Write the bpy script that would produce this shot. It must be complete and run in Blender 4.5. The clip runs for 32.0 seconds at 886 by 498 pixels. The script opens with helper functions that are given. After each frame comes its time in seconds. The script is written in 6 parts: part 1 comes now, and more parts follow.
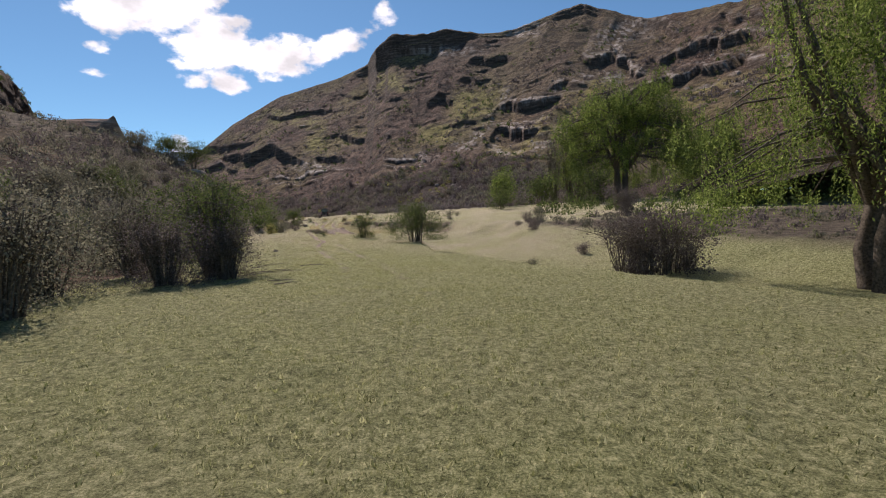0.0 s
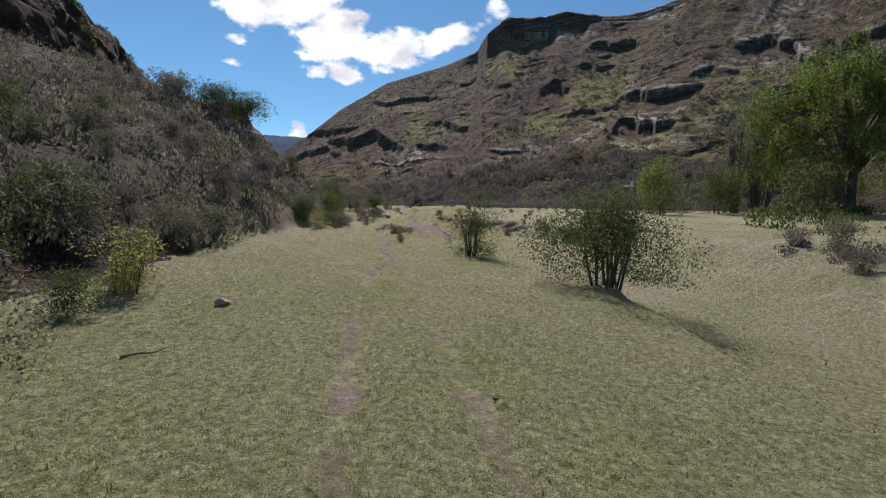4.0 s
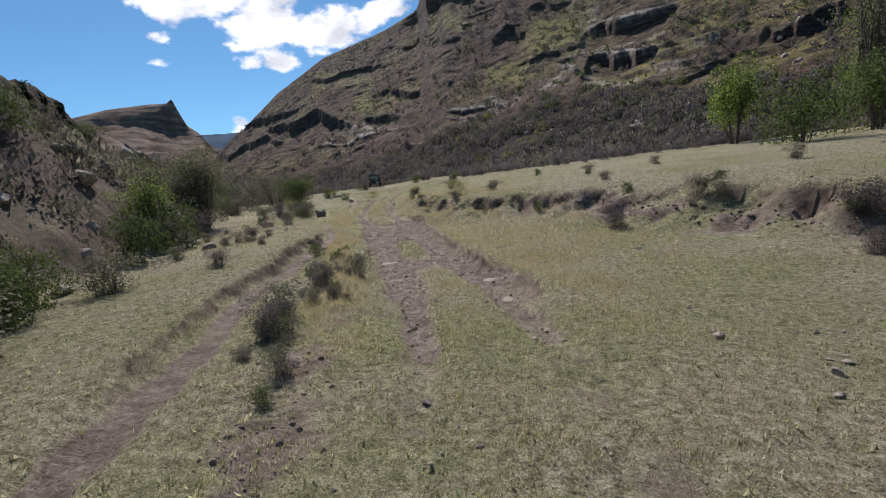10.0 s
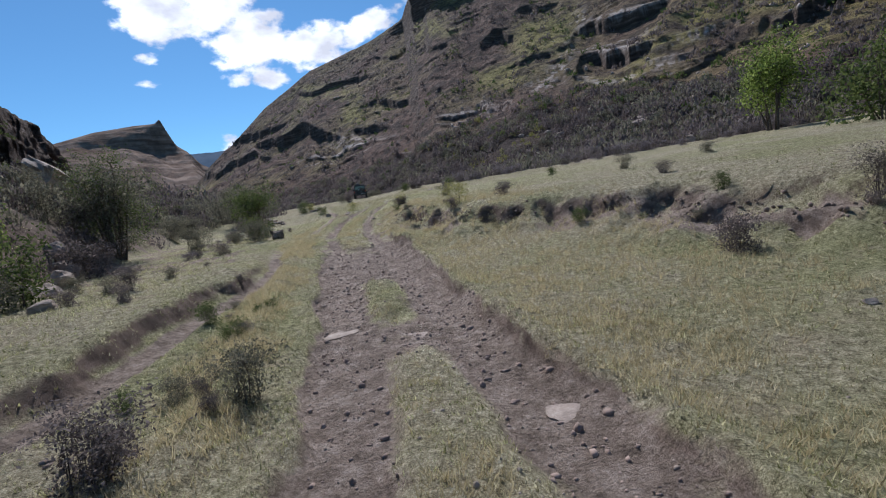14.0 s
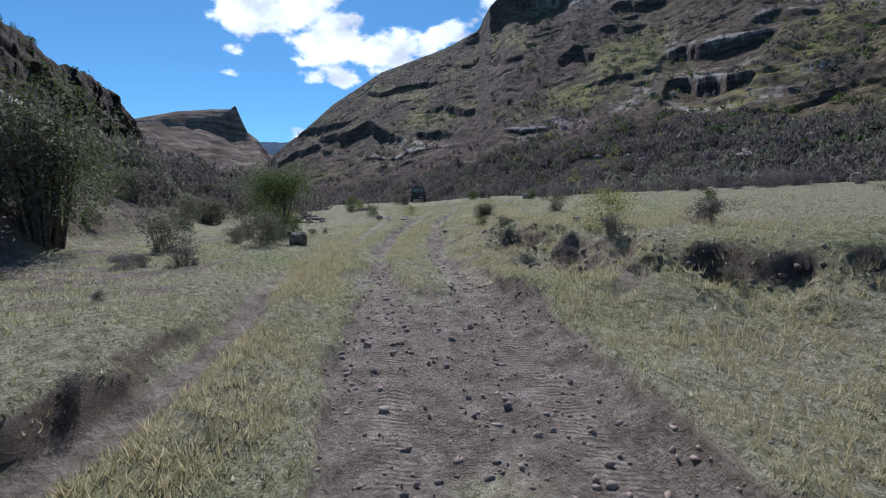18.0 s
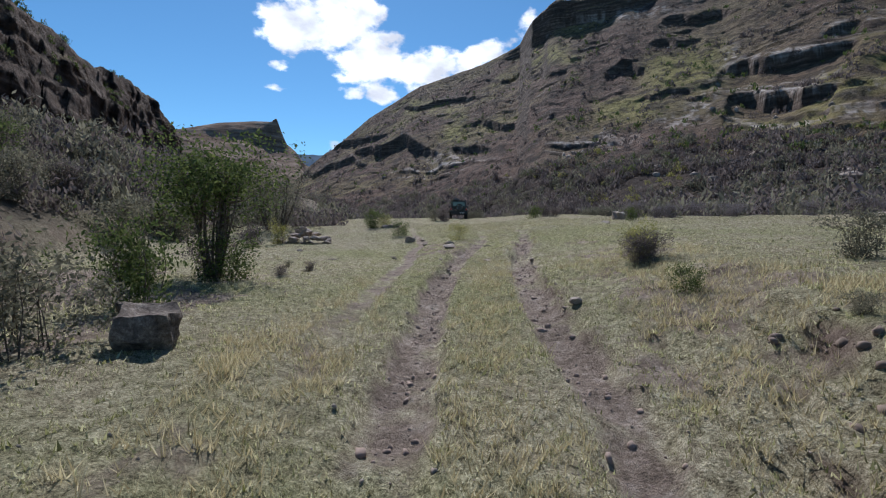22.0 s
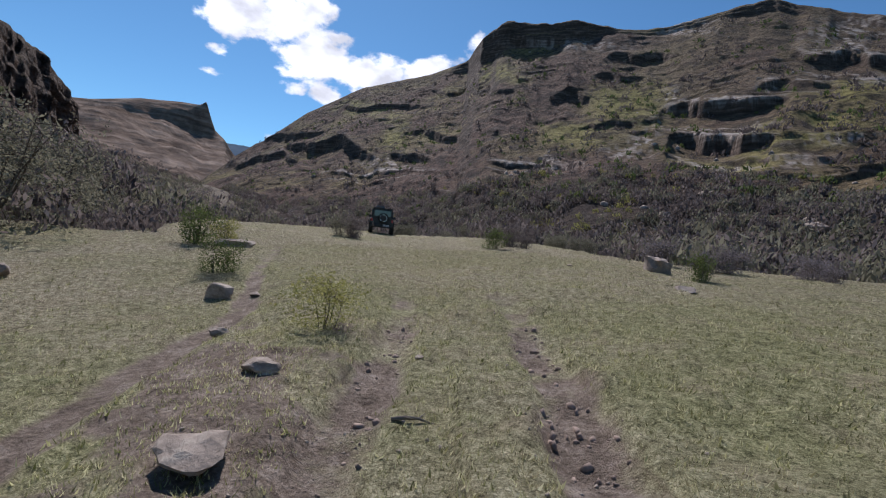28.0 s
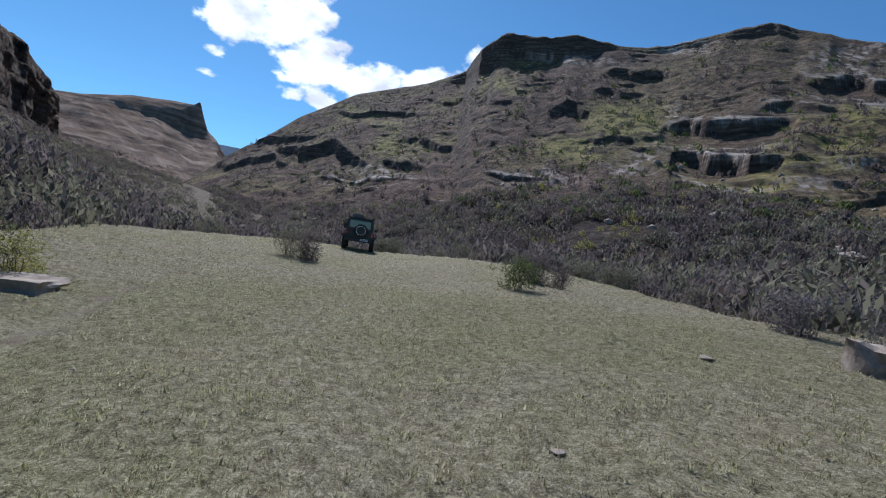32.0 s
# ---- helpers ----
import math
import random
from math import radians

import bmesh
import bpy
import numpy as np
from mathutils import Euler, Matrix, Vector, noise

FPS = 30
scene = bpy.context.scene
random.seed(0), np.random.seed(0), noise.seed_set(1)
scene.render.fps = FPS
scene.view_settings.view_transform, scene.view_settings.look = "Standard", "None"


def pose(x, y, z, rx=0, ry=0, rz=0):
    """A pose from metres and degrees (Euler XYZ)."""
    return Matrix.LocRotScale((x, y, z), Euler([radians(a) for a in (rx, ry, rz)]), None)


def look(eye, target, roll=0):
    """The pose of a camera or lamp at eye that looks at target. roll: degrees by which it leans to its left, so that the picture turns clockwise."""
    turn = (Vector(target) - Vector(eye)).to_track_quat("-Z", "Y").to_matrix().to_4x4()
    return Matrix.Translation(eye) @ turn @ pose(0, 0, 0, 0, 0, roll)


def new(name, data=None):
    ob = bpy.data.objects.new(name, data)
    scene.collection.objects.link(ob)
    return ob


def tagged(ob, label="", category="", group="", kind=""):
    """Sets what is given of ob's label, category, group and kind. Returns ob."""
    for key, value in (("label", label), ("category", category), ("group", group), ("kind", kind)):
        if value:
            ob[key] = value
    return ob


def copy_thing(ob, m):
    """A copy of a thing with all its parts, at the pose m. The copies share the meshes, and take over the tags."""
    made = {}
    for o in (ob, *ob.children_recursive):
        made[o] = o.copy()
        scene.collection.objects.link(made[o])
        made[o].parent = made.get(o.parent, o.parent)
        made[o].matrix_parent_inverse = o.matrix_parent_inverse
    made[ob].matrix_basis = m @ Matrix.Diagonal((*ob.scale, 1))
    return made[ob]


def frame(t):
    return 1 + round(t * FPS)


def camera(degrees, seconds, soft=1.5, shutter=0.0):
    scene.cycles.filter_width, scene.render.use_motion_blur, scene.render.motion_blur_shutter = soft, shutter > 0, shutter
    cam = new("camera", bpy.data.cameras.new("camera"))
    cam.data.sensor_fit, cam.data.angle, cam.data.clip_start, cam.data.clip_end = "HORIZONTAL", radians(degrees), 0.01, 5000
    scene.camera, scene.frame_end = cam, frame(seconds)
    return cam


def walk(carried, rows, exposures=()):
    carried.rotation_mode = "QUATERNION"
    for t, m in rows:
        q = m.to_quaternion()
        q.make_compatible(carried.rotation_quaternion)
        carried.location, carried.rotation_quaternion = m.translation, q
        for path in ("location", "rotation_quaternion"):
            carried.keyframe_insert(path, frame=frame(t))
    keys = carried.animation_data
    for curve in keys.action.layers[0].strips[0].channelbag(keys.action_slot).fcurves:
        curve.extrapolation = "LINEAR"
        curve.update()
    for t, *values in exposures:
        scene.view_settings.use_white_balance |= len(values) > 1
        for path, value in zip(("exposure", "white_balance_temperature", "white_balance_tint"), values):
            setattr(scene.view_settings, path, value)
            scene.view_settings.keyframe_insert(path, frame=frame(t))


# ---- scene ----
cam = camera(86, 32.0, soft=1.1)
PATH = [
    (0, look((-0.82, -4.33, 1.81), (-0.623, 5.641, 1.095), -2.1)),
    (0.5, look((-1.00, -1.42, 1.89), (-0.887, 8.557, 1.285), -0.6)),
    (1, look((-1.25, 1.66, 1.87), (-1.349, 11.637, 1.175), -0.6)),
    (1.5, look((-1.71, 4.63, 1.91), (-2.046, 14.604, 1.280), -0.1)),
    (2, look((-2.22, 7.39, 1.97), (-2.853, 17.360, 1.420), 0.9)),
    (2.5, look((-2.72, 10.02, 2.05), (-3.644, 19.961, 1.501), 0.9)),
    (3, look((-3.33, 12.62, 2.07), (-4.522, 22.530, 1.458), 1.9)),
    (3.5, look((-4.04, 15.35, 2.01), (-5.498, 25.218, 1.275), 1.8)),
    (4, look((-4.79, 17.87, 2.03), (-6.507, 27.691, 1.202), 2.2)),
    (4.5, look((-5.43, 20.48, 2.01), (-7.443, 30.241, 1.185), 1.2)),
    (6.5, look((-8.74, 30.26, 1.76), (-11.525, 39.836, 0.983), -1.7)),
    (7, look((-9.31, 32.03, 1.89), (-12.120, 41.604, 1.247), -1.7)),
    (7.1, look((-9.39, 32.38, 1.91), (-12.186, 41.957, 1.301), -2.1)),
    (7.2, look((-9.85, 34.91, 2.02), (-12.324, 44.559, 1.341), -2.0)),
    (7.3, look((-10.32, 37.44, 2.14), (-12.461, 47.162, 1.381), -1.9)),
    (7.4, look((-10.78, 39.97, 2.25), (-12.599, 49.765, 1.421), -1.8)),
    (7.5, look((-10.82, 40.19, 2.22), (-12.602, 49.986, 1.245), -2.1)),
    (8, look((-10.84, 41.20, 2.21), (-12.522, 50.995, 1.063), -4.7)),
    (8.5, look((-10.83, 42.07, 2.15), (-12.354, 51.865, 0.854), -6.0)),
    (9, look((-10.88, 43.26, 2.10), (-12.187, 53.085, 0.749), -6.5)),
    (9.5, look((-10.93, 44.05, 2.13), (-12.080, 53.900, 0.878), -5.5)),
    (10, look((-10.93, 44.85, 2.07), (-11.982, 54.698, 0.700), -5.8)),
    (10.5, look((-10.87, 45.62, 2.08), (-11.943, 55.483, 0.830), -9.2)),
    (11, look((-10.93, 46.46, 2.00), (-11.966, 56.320, 0.718), -9.2)),
    (11.5, look((-11.00, 47.32, 2.01), (-11.976, 57.194, 0.793), -8.4)),
    (12, look((-11.13, 48.17, 1.97), (-12.057, 58.048, 0.749), -6.7)),
    (12.5, look((-11.24, 49.04, 1.95), (-12.159, 58.922, 0.706), -5.9)),
    (13, look((-11.34, 50.13, 1.87), (-12.250, 59.999, 0.556), -6.6)),
    (13.5, look((-11.43, 51.17, 1.87), (-12.366, 61.051, 0.609), -8.2)),
    (15.5, look((-12.55, 54.92, 1.86), (-13.715, 64.803, 0.882), -6.6)),
    (16, look((-12.91, 56.04, 1.87), (-14.237, 65.909, 0.930), -4.7)),
    (16.5, look((-13.28, 57.15, 1.75), (-14.718, 66.985, 0.628), -1.9)),
    (17, look((-13.65, 58.46, 1.77), (-15.254, 68.277, 0.785), -2.1)),
    (17.5, look((-14.03, 59.64, 1.85), (-15.683, 69.466, 1.034), -0.5)),
    (18, look((-14.44, 60.86, 1.80), (-16.297, 70.645, 0.931), -1.0)),
    (18.5, look((-14.92, 62.12, 1.82), (-16.940, 71.887, 1.067), 1.0)),
    (19, look((-15.29, 63.45, 1.84), (-17.460, 73.178, 0.984), -0.1)),
    (19.5, look((-15.74, 64.73, 1.83), (-17.968, 74.450, 1.042), 0.8)),
    (20, look((-16.21, 66.25, 1.83), (-18.485, 75.958, 1.019), 0.5)),
    (20.5, look((-16.65, 67.64, 1.83), (-18.985, 77.330, 1.025), 0.1)),
    (21, look((-17.04, 68.85, 1.86), (-19.414, 78.539, 1.158), 0.4)),
    (21.5, look((-17.40, 70.02, 1.90), (-19.830, 79.697, 1.225), 0.1)),
    (22, look((-17.79, 71.16, 1.98), (-20.275, 80.830, 1.447), 1.0)),
    (22.5, look((-18.09, 72.36, 2.07), (-20.533, 82.048, 1.595), 0.6)),
    (23, look((-18.38, 73.40, 2.15), (-20.783, 83.096, 1.799), 1.2)),
    (23.5, look((-18.61, 74.38, 2.17), (-20.916, 84.106, 1.800), 1.8)),
    (24, look((-18.92, 75.85, 2.22), (-21.157, 85.589, 1.876), 2.3)),
    (24.5, look((-19.15, 76.93, 2.24), (-21.308, 86.691, 1.867), 2.8)),
    (25, look((-19.32, 78.06, 2.20), (-21.281, 87.856, 1.714), 3.7)),
    (25.5, look((-19.45, 79.20, 2.23), (-21.180, 89.035, 1.769), 4.7)),
    (26, look((-19.50, 80.26, 2.33), (-21.026, 90.138, 1.910), 3.7)),
    (26.5, look((-19.41, 80.88, 2.50), (-20.735, 90.788, 2.145), 4.9)),
    (28.5, look((-20.15, 85.43, 2.65), (-21.164, 95.379, 2.479), 7.0)),
    (29, look((-20.24, 86.28, 2.69), (-21.104, 96.244, 2.587), 7.8)),
    (29.5, look((-20.33, 87.01, 2.81), (-21.091, 96.983, 2.829), 9.1)),
    (30, look((-20.41, 87.89, 2.93), (-21.171, 97.864, 3.007), 9.6)),
    (30.5, look((-20.59, 88.70, 3.00), (-21.342, 98.668, 3.080), 10.8)),
    (31, look((-20.80, 89.56, 3.10), (-21.600, 99.524, 3.284), 12.2)),
    (31.5, look((-20.95, 90.58, 3.18), (-21.790, 100.539, 3.336), 10.8)),
    (32, look((-21.03, 91.79, 3.24), (-21.935, 101.753, 3.276), 8.8)),
]
walk(cam, PATH, [(0, 0.2, 6770, 21), (4.5, 0.12, 6320, 14), (8, 0.12, 6220, 15), (13, 0.12, 5970, 16), (16, 0.12, 5420, 13), (21, 0.12, 5470, 12), (23, 0.2, 6070, 15), (26.5, 0.18, 6070, 18), (29, 0.05, 5820, 17), (30, 0.05, 5620, 17), (31, 0.15, 5520, 13), (32, 0.2, 5570, 13)])

# ---------------------------------------------------------------- light
SUN_AZ, SUN_EL = 24.0, 46.0
world = bpy.data.worlds.new("sky")
scene.world = world
world.use_nodes = True
wn, wl = world.node_tree.nodes, world.node_tree.links
wn.clear()


def wnode(kind, **kw):
    n = wn.new(kind)
    for k, v in kw.items():
        if k == "operation":
            n.operation = v
    return n


def wmath(op, a, b=None, c=None):
    n = wnode("ShaderNodeMath", operation=op)
    for i, v in enumerate((a, b, c)):
        if v is None:
            continue
        if isinstance(v, (int, float)):
            n.inputs[i].default_value = v
        else:
            wl.new(v, n.inputs[i])
    return n.outputs[0]


sky = wn.new("ShaderNodeTexSky")
sky.sky_type = "NISHITA"
sky.sun_disc = False
sky.sun_elevation = radians(SUN_EL)
sky.sun_rotation = radians(-SUN_AZ)
sky.altitude = 1600
sky.dust_density = 0.3
sky.ozone_density = 2.0
tc = wn.new("ShaderNodeTexCoord")
sep = wn.new("ShaderNodeSeparateXYZ")
wl.new(tc.outputs["Generated"], sep.inputs[0])
az = wmath("MULTIPLY", wmath("ARCTAN2", wmath("MULTIPLY", sep.outputs[0], -1.0), sep.outputs[1]), 57.2958)
el = wmath("MULTIPLY", wmath("ARCSINE", sep.outputs[2]), 57.2958)
comb = wn.new("ShaderNodeCombineXYZ")
wl.new(wmath("MULTIPLY", az, 0.13), comb.inputs[0])
wl.new(wmath("MULTIPLY", el, 0.2), comb.inputs[1])
noi = wn.new("ShaderNodeTexNoise")
noi.inputs["Scale"].default_value = 2.7
noi.inputs["Detail"].default_value = 9.0
noi.inputs["Roughness"].default_value = 0.54
wl.new(comb.outputs[0], noi.inputs["Vector"])
# soft cloud banks: azimuth, elevation, half width, half height, tilt
CLOUDS = [(31.0, 21.4, 5.6, 3.6, 0.0), (26.0, 22.4, 4.6, 4.6, 0.0), (23.0, 18.4, 5.4, 3.8, 0.0), (16.8, 17.6, 5.6, 2.4, -0.12), (10.5, 19.0, 4.2, 1.5, -0.3), (22.0, 14.6, 2.2, 1.2, 0.0),
          (33.4, 16.9, 1.3, 0.65, 0.0), (25.0, 14.9, 1.8, 0.85, 0.0), (33.8, 14.5, 1.4, 0.5, 0.0), (4.6, 22.4, 1.7, 1.5, -0.3), (26.8, 8.0, 1.8, 1.1, 0.3)]
best = None
for a0, e0, ra, re, tilt in CLOUDS:
    da = wmath("SUBTRACT", az, a0)
    de = wmath("SUBTRACT", wmath("SUBTRACT", el, e0), wmath("MULTIPLY", da, tilt))
    q = wmath("ADD", wmath("POWER", wmath("ABSOLUTE", wmath("DIVIDE", da, ra)), 2.0), wmath("POWER", wmath("ABSOLUTE", wmath("DIVIDE", de, re)), 2.0))
    v = wmath("MAXIMUM", wmath("MULTIPLY", wmath("SUBTRACT", 1.0, q), 1.0 if ra > 2.1 else 0.55), -1.0)
    best = v if best is None else wmath("MAXIMUM", best, v)
dens = wmath("ADD", wmath("MULTIPLY", best, 0.9), wmath("MULTIPLY", wmath("SUBTRACT", noi.outputs["Fac"], 0.5), 2.7))
ramp = wn.new("ShaderNodeMapRange")
ramp.interpolation_type = "SMOOTHSTEP"
ramp.inputs["From Min"].default_value = 0.02
ramp.inputs["From Max"].default_value = 0.62
wl.new(dens, ramp.inputs["Value"])
noi2 = wn.new("ShaderNodeTexNoise")
noi2.inputs["Scale"].default_value = 1.6
noi2.inputs["Detail"].default_value = 6.0
wl.new(comb.outputs[0], noi2.inputs["Vector"])
shade = wn.new("ShaderNodeMapRange")
shade.inputs["From Min"].default_value = 0.36
shade.inputs["From Max"].default_value = 0.65
shade.inputs["To Min"].default_value = 0.7
shade.inputs["To Max"].default_value = 1.3
wl.new(noi2.outputs["Fac"], shade.inputs["Value"])
cloud_rgb = wn.new("ShaderNodeCombineColor")
wl.new(wmath("MULTIPLY", shade.outputs[0], 0.97), cloud_rgb.inputs[0])
wl.new(wmath("MULTIPLY", shade.outputs[0], 0.99), cloud_rgb.inputs[1])
wl.new(wmath("MULTIPLY", shade.outputs[0], 1.03), cloud_rgb.inputs[2])
bg_sky = wn.new("ShaderNodeBackground")
bg_sky.inputs["Strength"].default_value = 0.088
tint = wn.new("ShaderNodeMix")
tint.data_type, tint.blend_type = "RGBA", "MULTIPLY"
tint.inputs[0].default_value = 1.0
tint.inputs[7].default_value = (0.66, 0.99, 1.06, 1)
wl.new(sky.outputs[0], tint.inputs[6])
wl.new(tint.outputs[2], bg_sky.inputs["Color"])
bg_cloud = wn.new("ShaderNodeBackground")
wl.new(cloud_rgb.outputs[0], bg_cloud.inputs["Color"])
mixw = wn.new("ShaderNodeMixShader")
wl.new(ramp.outputs[0], mixw.inputs[0])
wl.new(bg_sky.outputs[0], mixw.inputs[1])
wl.new(bg_cloud.outputs[0], mixw.inputs[2])
outw = wn.new("ShaderNodeOutputWorld")
wl.new(mixw.outputs[0], outw.inputs["Surface"])

sun_data = bpy.data.lights.new("sun", "SUN")
sun_data.energy = 4.5
sun_data.angle = radians(0.53)
sun_data.color = (1.0, 0.95, 0.87)
sun = new("sun", sun_data)
sa, se = radians(SUN_AZ), radians(SUN_EL)
sun.matrix_world = look((0, 0, 60), (0 + math.sin(sa) * math.cos(se), -math.cos(sa) * math.cos(se), 60 - math.sin(se)))

# ---------------------------------------------------------------- small maths
RNG = np.random.default_rng(7)


def ease(t):
    t = np.clip(t, 0, 1)
    return t * t * (3 - 2 * t)


def hash2(ix, iy, seed):
    h = (ix.astype(np.int64) * 374761393 + iy.astype(np.int64) * 668265263 + seed * 69069) & 0xFFFFFFFF
    h = ((h ^ (h >> 13)) * 1274126177) & 0xFFFFFFFF
    return ((h ^ (h >> 16)) & 0xFFFF) / 65535.0


def vnoise(x, y, seed=0):
    x, y = np.asarray(x, float), np.asarray(y, float)
    ix, iy = np.floor(x), np.floor(y)
    fx, fy = ease(x - ix), ease(y - iy)
    a, b = hash2(ix, iy, seed), hash2(ix + 1, iy, seed)
    c, d = hash2(ix, iy + 1, seed), hash2(ix + 1, iy + 1, seed)
    return (a * (1 - fx) + b * fx) * (1 - fy) + (c * (1 - fx) + d * fx) * fy


def fbm(x, y, octaves=4, seed=0):
    out, amp, tot = 0, 1.0, 0
    for o in range(octaves):
        out = out + amp * vnoise(x * 2**o, y * 2**o, seed + o * 17)
        tot += amp
        amp *= 0.5
    return out / tot - 0.5


# ---------------------------------------------------------------- the lie of the land
TRACK_Y = [-60, -4.8, 7.2, 17.9, 30.2, 36, 40.5, 43, 50, 55, 61, 67.6, 74, 80, 86, 92, 105, 120, 135, 200]
TRACK_X = [2, -0.6, -1.8, -4.2, -8.4, -10.0, -10.7, -10.8, -11.0, -12.1, -14.0, -16.1, -18.1, -19.2, -19.9, -20.7, -23.5, -27.5, -33, -60]
MID_Y = [-60, -4.8, 7.2, 17.2, 25.2, 32.2, 38.5, 43, 48, 52, 57, 62, 67, 73, 79, 84, 90, 95, 101, 112, 122, 132, 150, 200]
MID_Z = [0.3, 0, -0.15, -0.33, -0.36, -0.15, -0.03, 0, 0.05, -0.1, -0.28, -0.2, 0.0, 0.4, 0.7, 0.95, 1.3, 1.65, 1.85, 2.3, 2.55, 1.9, 0.6, 2]
LEFT_Y = [-60, 25, 44, 53, 60, 68, 75, 80, 86, 92, 98, 110, 200]
LEFT_Z = [0.1, 0.05, 0.3, 0.55, 0.75, 0.5, 0.2, -0.1, -0.4, -0.45, -0.1, 0, 0]
FOOT_Y = [-60, 3, 15, 25, 35, 43, 50, 60, 70, 80, 90, 100, 117, 135, 200]
FOOT_X = [-13, -14, -15, -16.6, -17.8, -18.6, -19.3, -22.3, -26.5, -31, -36, -40, -45, -55, -95]
BANK_Y = [-60, 5, 20, 27, 40, 50, 56.5, 60, 64, 66.5, 68, 69.3, 70.6, 72.5, 76, 85, 100, 140, 200]
BANK_X = [44, 21, 16.5, 14, 8.5, 5.0, 0.8, -2.4, -4.6, -6.4, -8.6, -10.8, -12.6, -14.0, -15.2, -17.2, -19.5, -27, -40]
# brow of the low terrace on the stream side
BROW_Y = [-60, -4, 4, 12, 16, 19, 22, 24.5, 29, 32, 36, 42, 50]
BROW_X = [16, 12, 9.2, 5.8, 3.6, 2.6, 1.4, -0.1, -0.9, -1.4, -2.0, -2.0, -1.0]


def track_x(y):
    return np.interp(y, TRACK_Y, TRACK_X)


def foot_x(y):
    return np.interp(y, FOOT_Y, FOOT_X)


def worn(u, y):
    """How bare the soil is, 0 to 1, across the track."""
    n = fbm(u * 1.3 + 40, y * 0.8, 4, 5) * 0.9
    c = np.interp(y, [30, 52, 57, 63, 70, 74, 78, 84, 90, 94], [0, 0.1, 0.35, 0.45, 0.35, 0.1, -0.05, -0.15, 0.25, 0.3])
    rut = np.exp(-(np.abs((u - c - 0.88) / 0.33) ** 3)) + np.exp(-(np.abs((u - c + 0.88) / 0.33) ** 3))
    wide = ease((1.75 - np.abs(u - c + n * 0.9)) / 0.35)
    middle = np.exp(-(np.abs((u - c) / 0.55) ** 4))
    faint = np.interp(y, [-25, 3, 13, 25, 36, 46, 50, 54, 70, 80, 86, 89, 92, 95, 97, 103], [0, 0.05, 0.36, 0.45, 0.25, 0.28, 0.5, 0.9, 1, 0.95, 0.9, 0.9, 0.6, 0.1, 0.05, 0])
    grassy = np.interp(y, [50, 57, 59.5, 61, 63.5, 65, 67.5, 70, 73], [1, 1, 0.3, 0.7, 0.8, 0.15, 0, 0.5, 1])
    broad = np.interp(y, [51, 56, 58, 68, 71, 74], [0, 0.8, 1, 1, 0.5, 0]) * (1 - grassy * middle)
    return np.clip(np.maximum(rut * faint * (0.85 + 1.3 * n), wide * broad), 0, 1)


PATH_Y = [30, 33, 35.6, 37, 38.1, 39.8, 43.1, 45.1, 46.7, 49.8, 52.9, 55, 57.6, 61, 64, 67, 70, 73, 76, 79, 83, 87.5, 91, 94, 99, 104]
PATH_X = [-9.2, -9.7, -10.0, -10.4, -10.8, -11.4, -12.55, -13.2, -13.75, -14.8, -15.75, -16.25, -16.8, -17.4, -17.9, -18.5, -19.75, -20.0, -20.4, -21.2, -21.85, -23.2, -23.8, -25, -27, -28.9]


def path_u(y):
    return np.interp(y, PATH_Y, PATH_X) - track_x(y) + 0.08 * np.sin(y * 0.9)


def footpath(u, y):
    wide = np.interp(y, [30, 36, 70, 75, 104], [0.18, 0.25, 0.25, 0.3, 0.22]) * (1 + 0.5 * fbm(u * 0 + 3, y * 1.5, 2, 6))
    return np.exp(-(np.abs((u - path_u(y)) / wide) ** 4)) * np.interp(y, [29, 34, 66, 70, 74, 82, 86, 92, 104], [0, 1, 0.9, 0.4, 0.3, 0.65, 0.8, 0.8, 0])


EDGE_AZ = [100, 88, 78, 56.6, 49, 43.7, 31, 19.8, 11, -2.2, -12.1, -19.8, -31.6, -56.5, -81, -100]
EDGE_R = [40, 26, 13, 12.5, 16, 21.5, 25.6, 30.5, 31.3, 26.5, 22.4, 17.5, 15.0, 22, 40, 70]


def beyond(x, y):
    """Metres past the meadow's far edge, where the thicket begins."""
    dx, dy = x + 21.0, y - 91.8
    return np.hypot(dx, dy) - np.interp(-np.degrees(np.arctan2(-dx, dy)), [-a for a in EDGE_AZ], EDGE_R) + 2.0 * fbm(x * 0.3, y * 0.3, 2, 28)


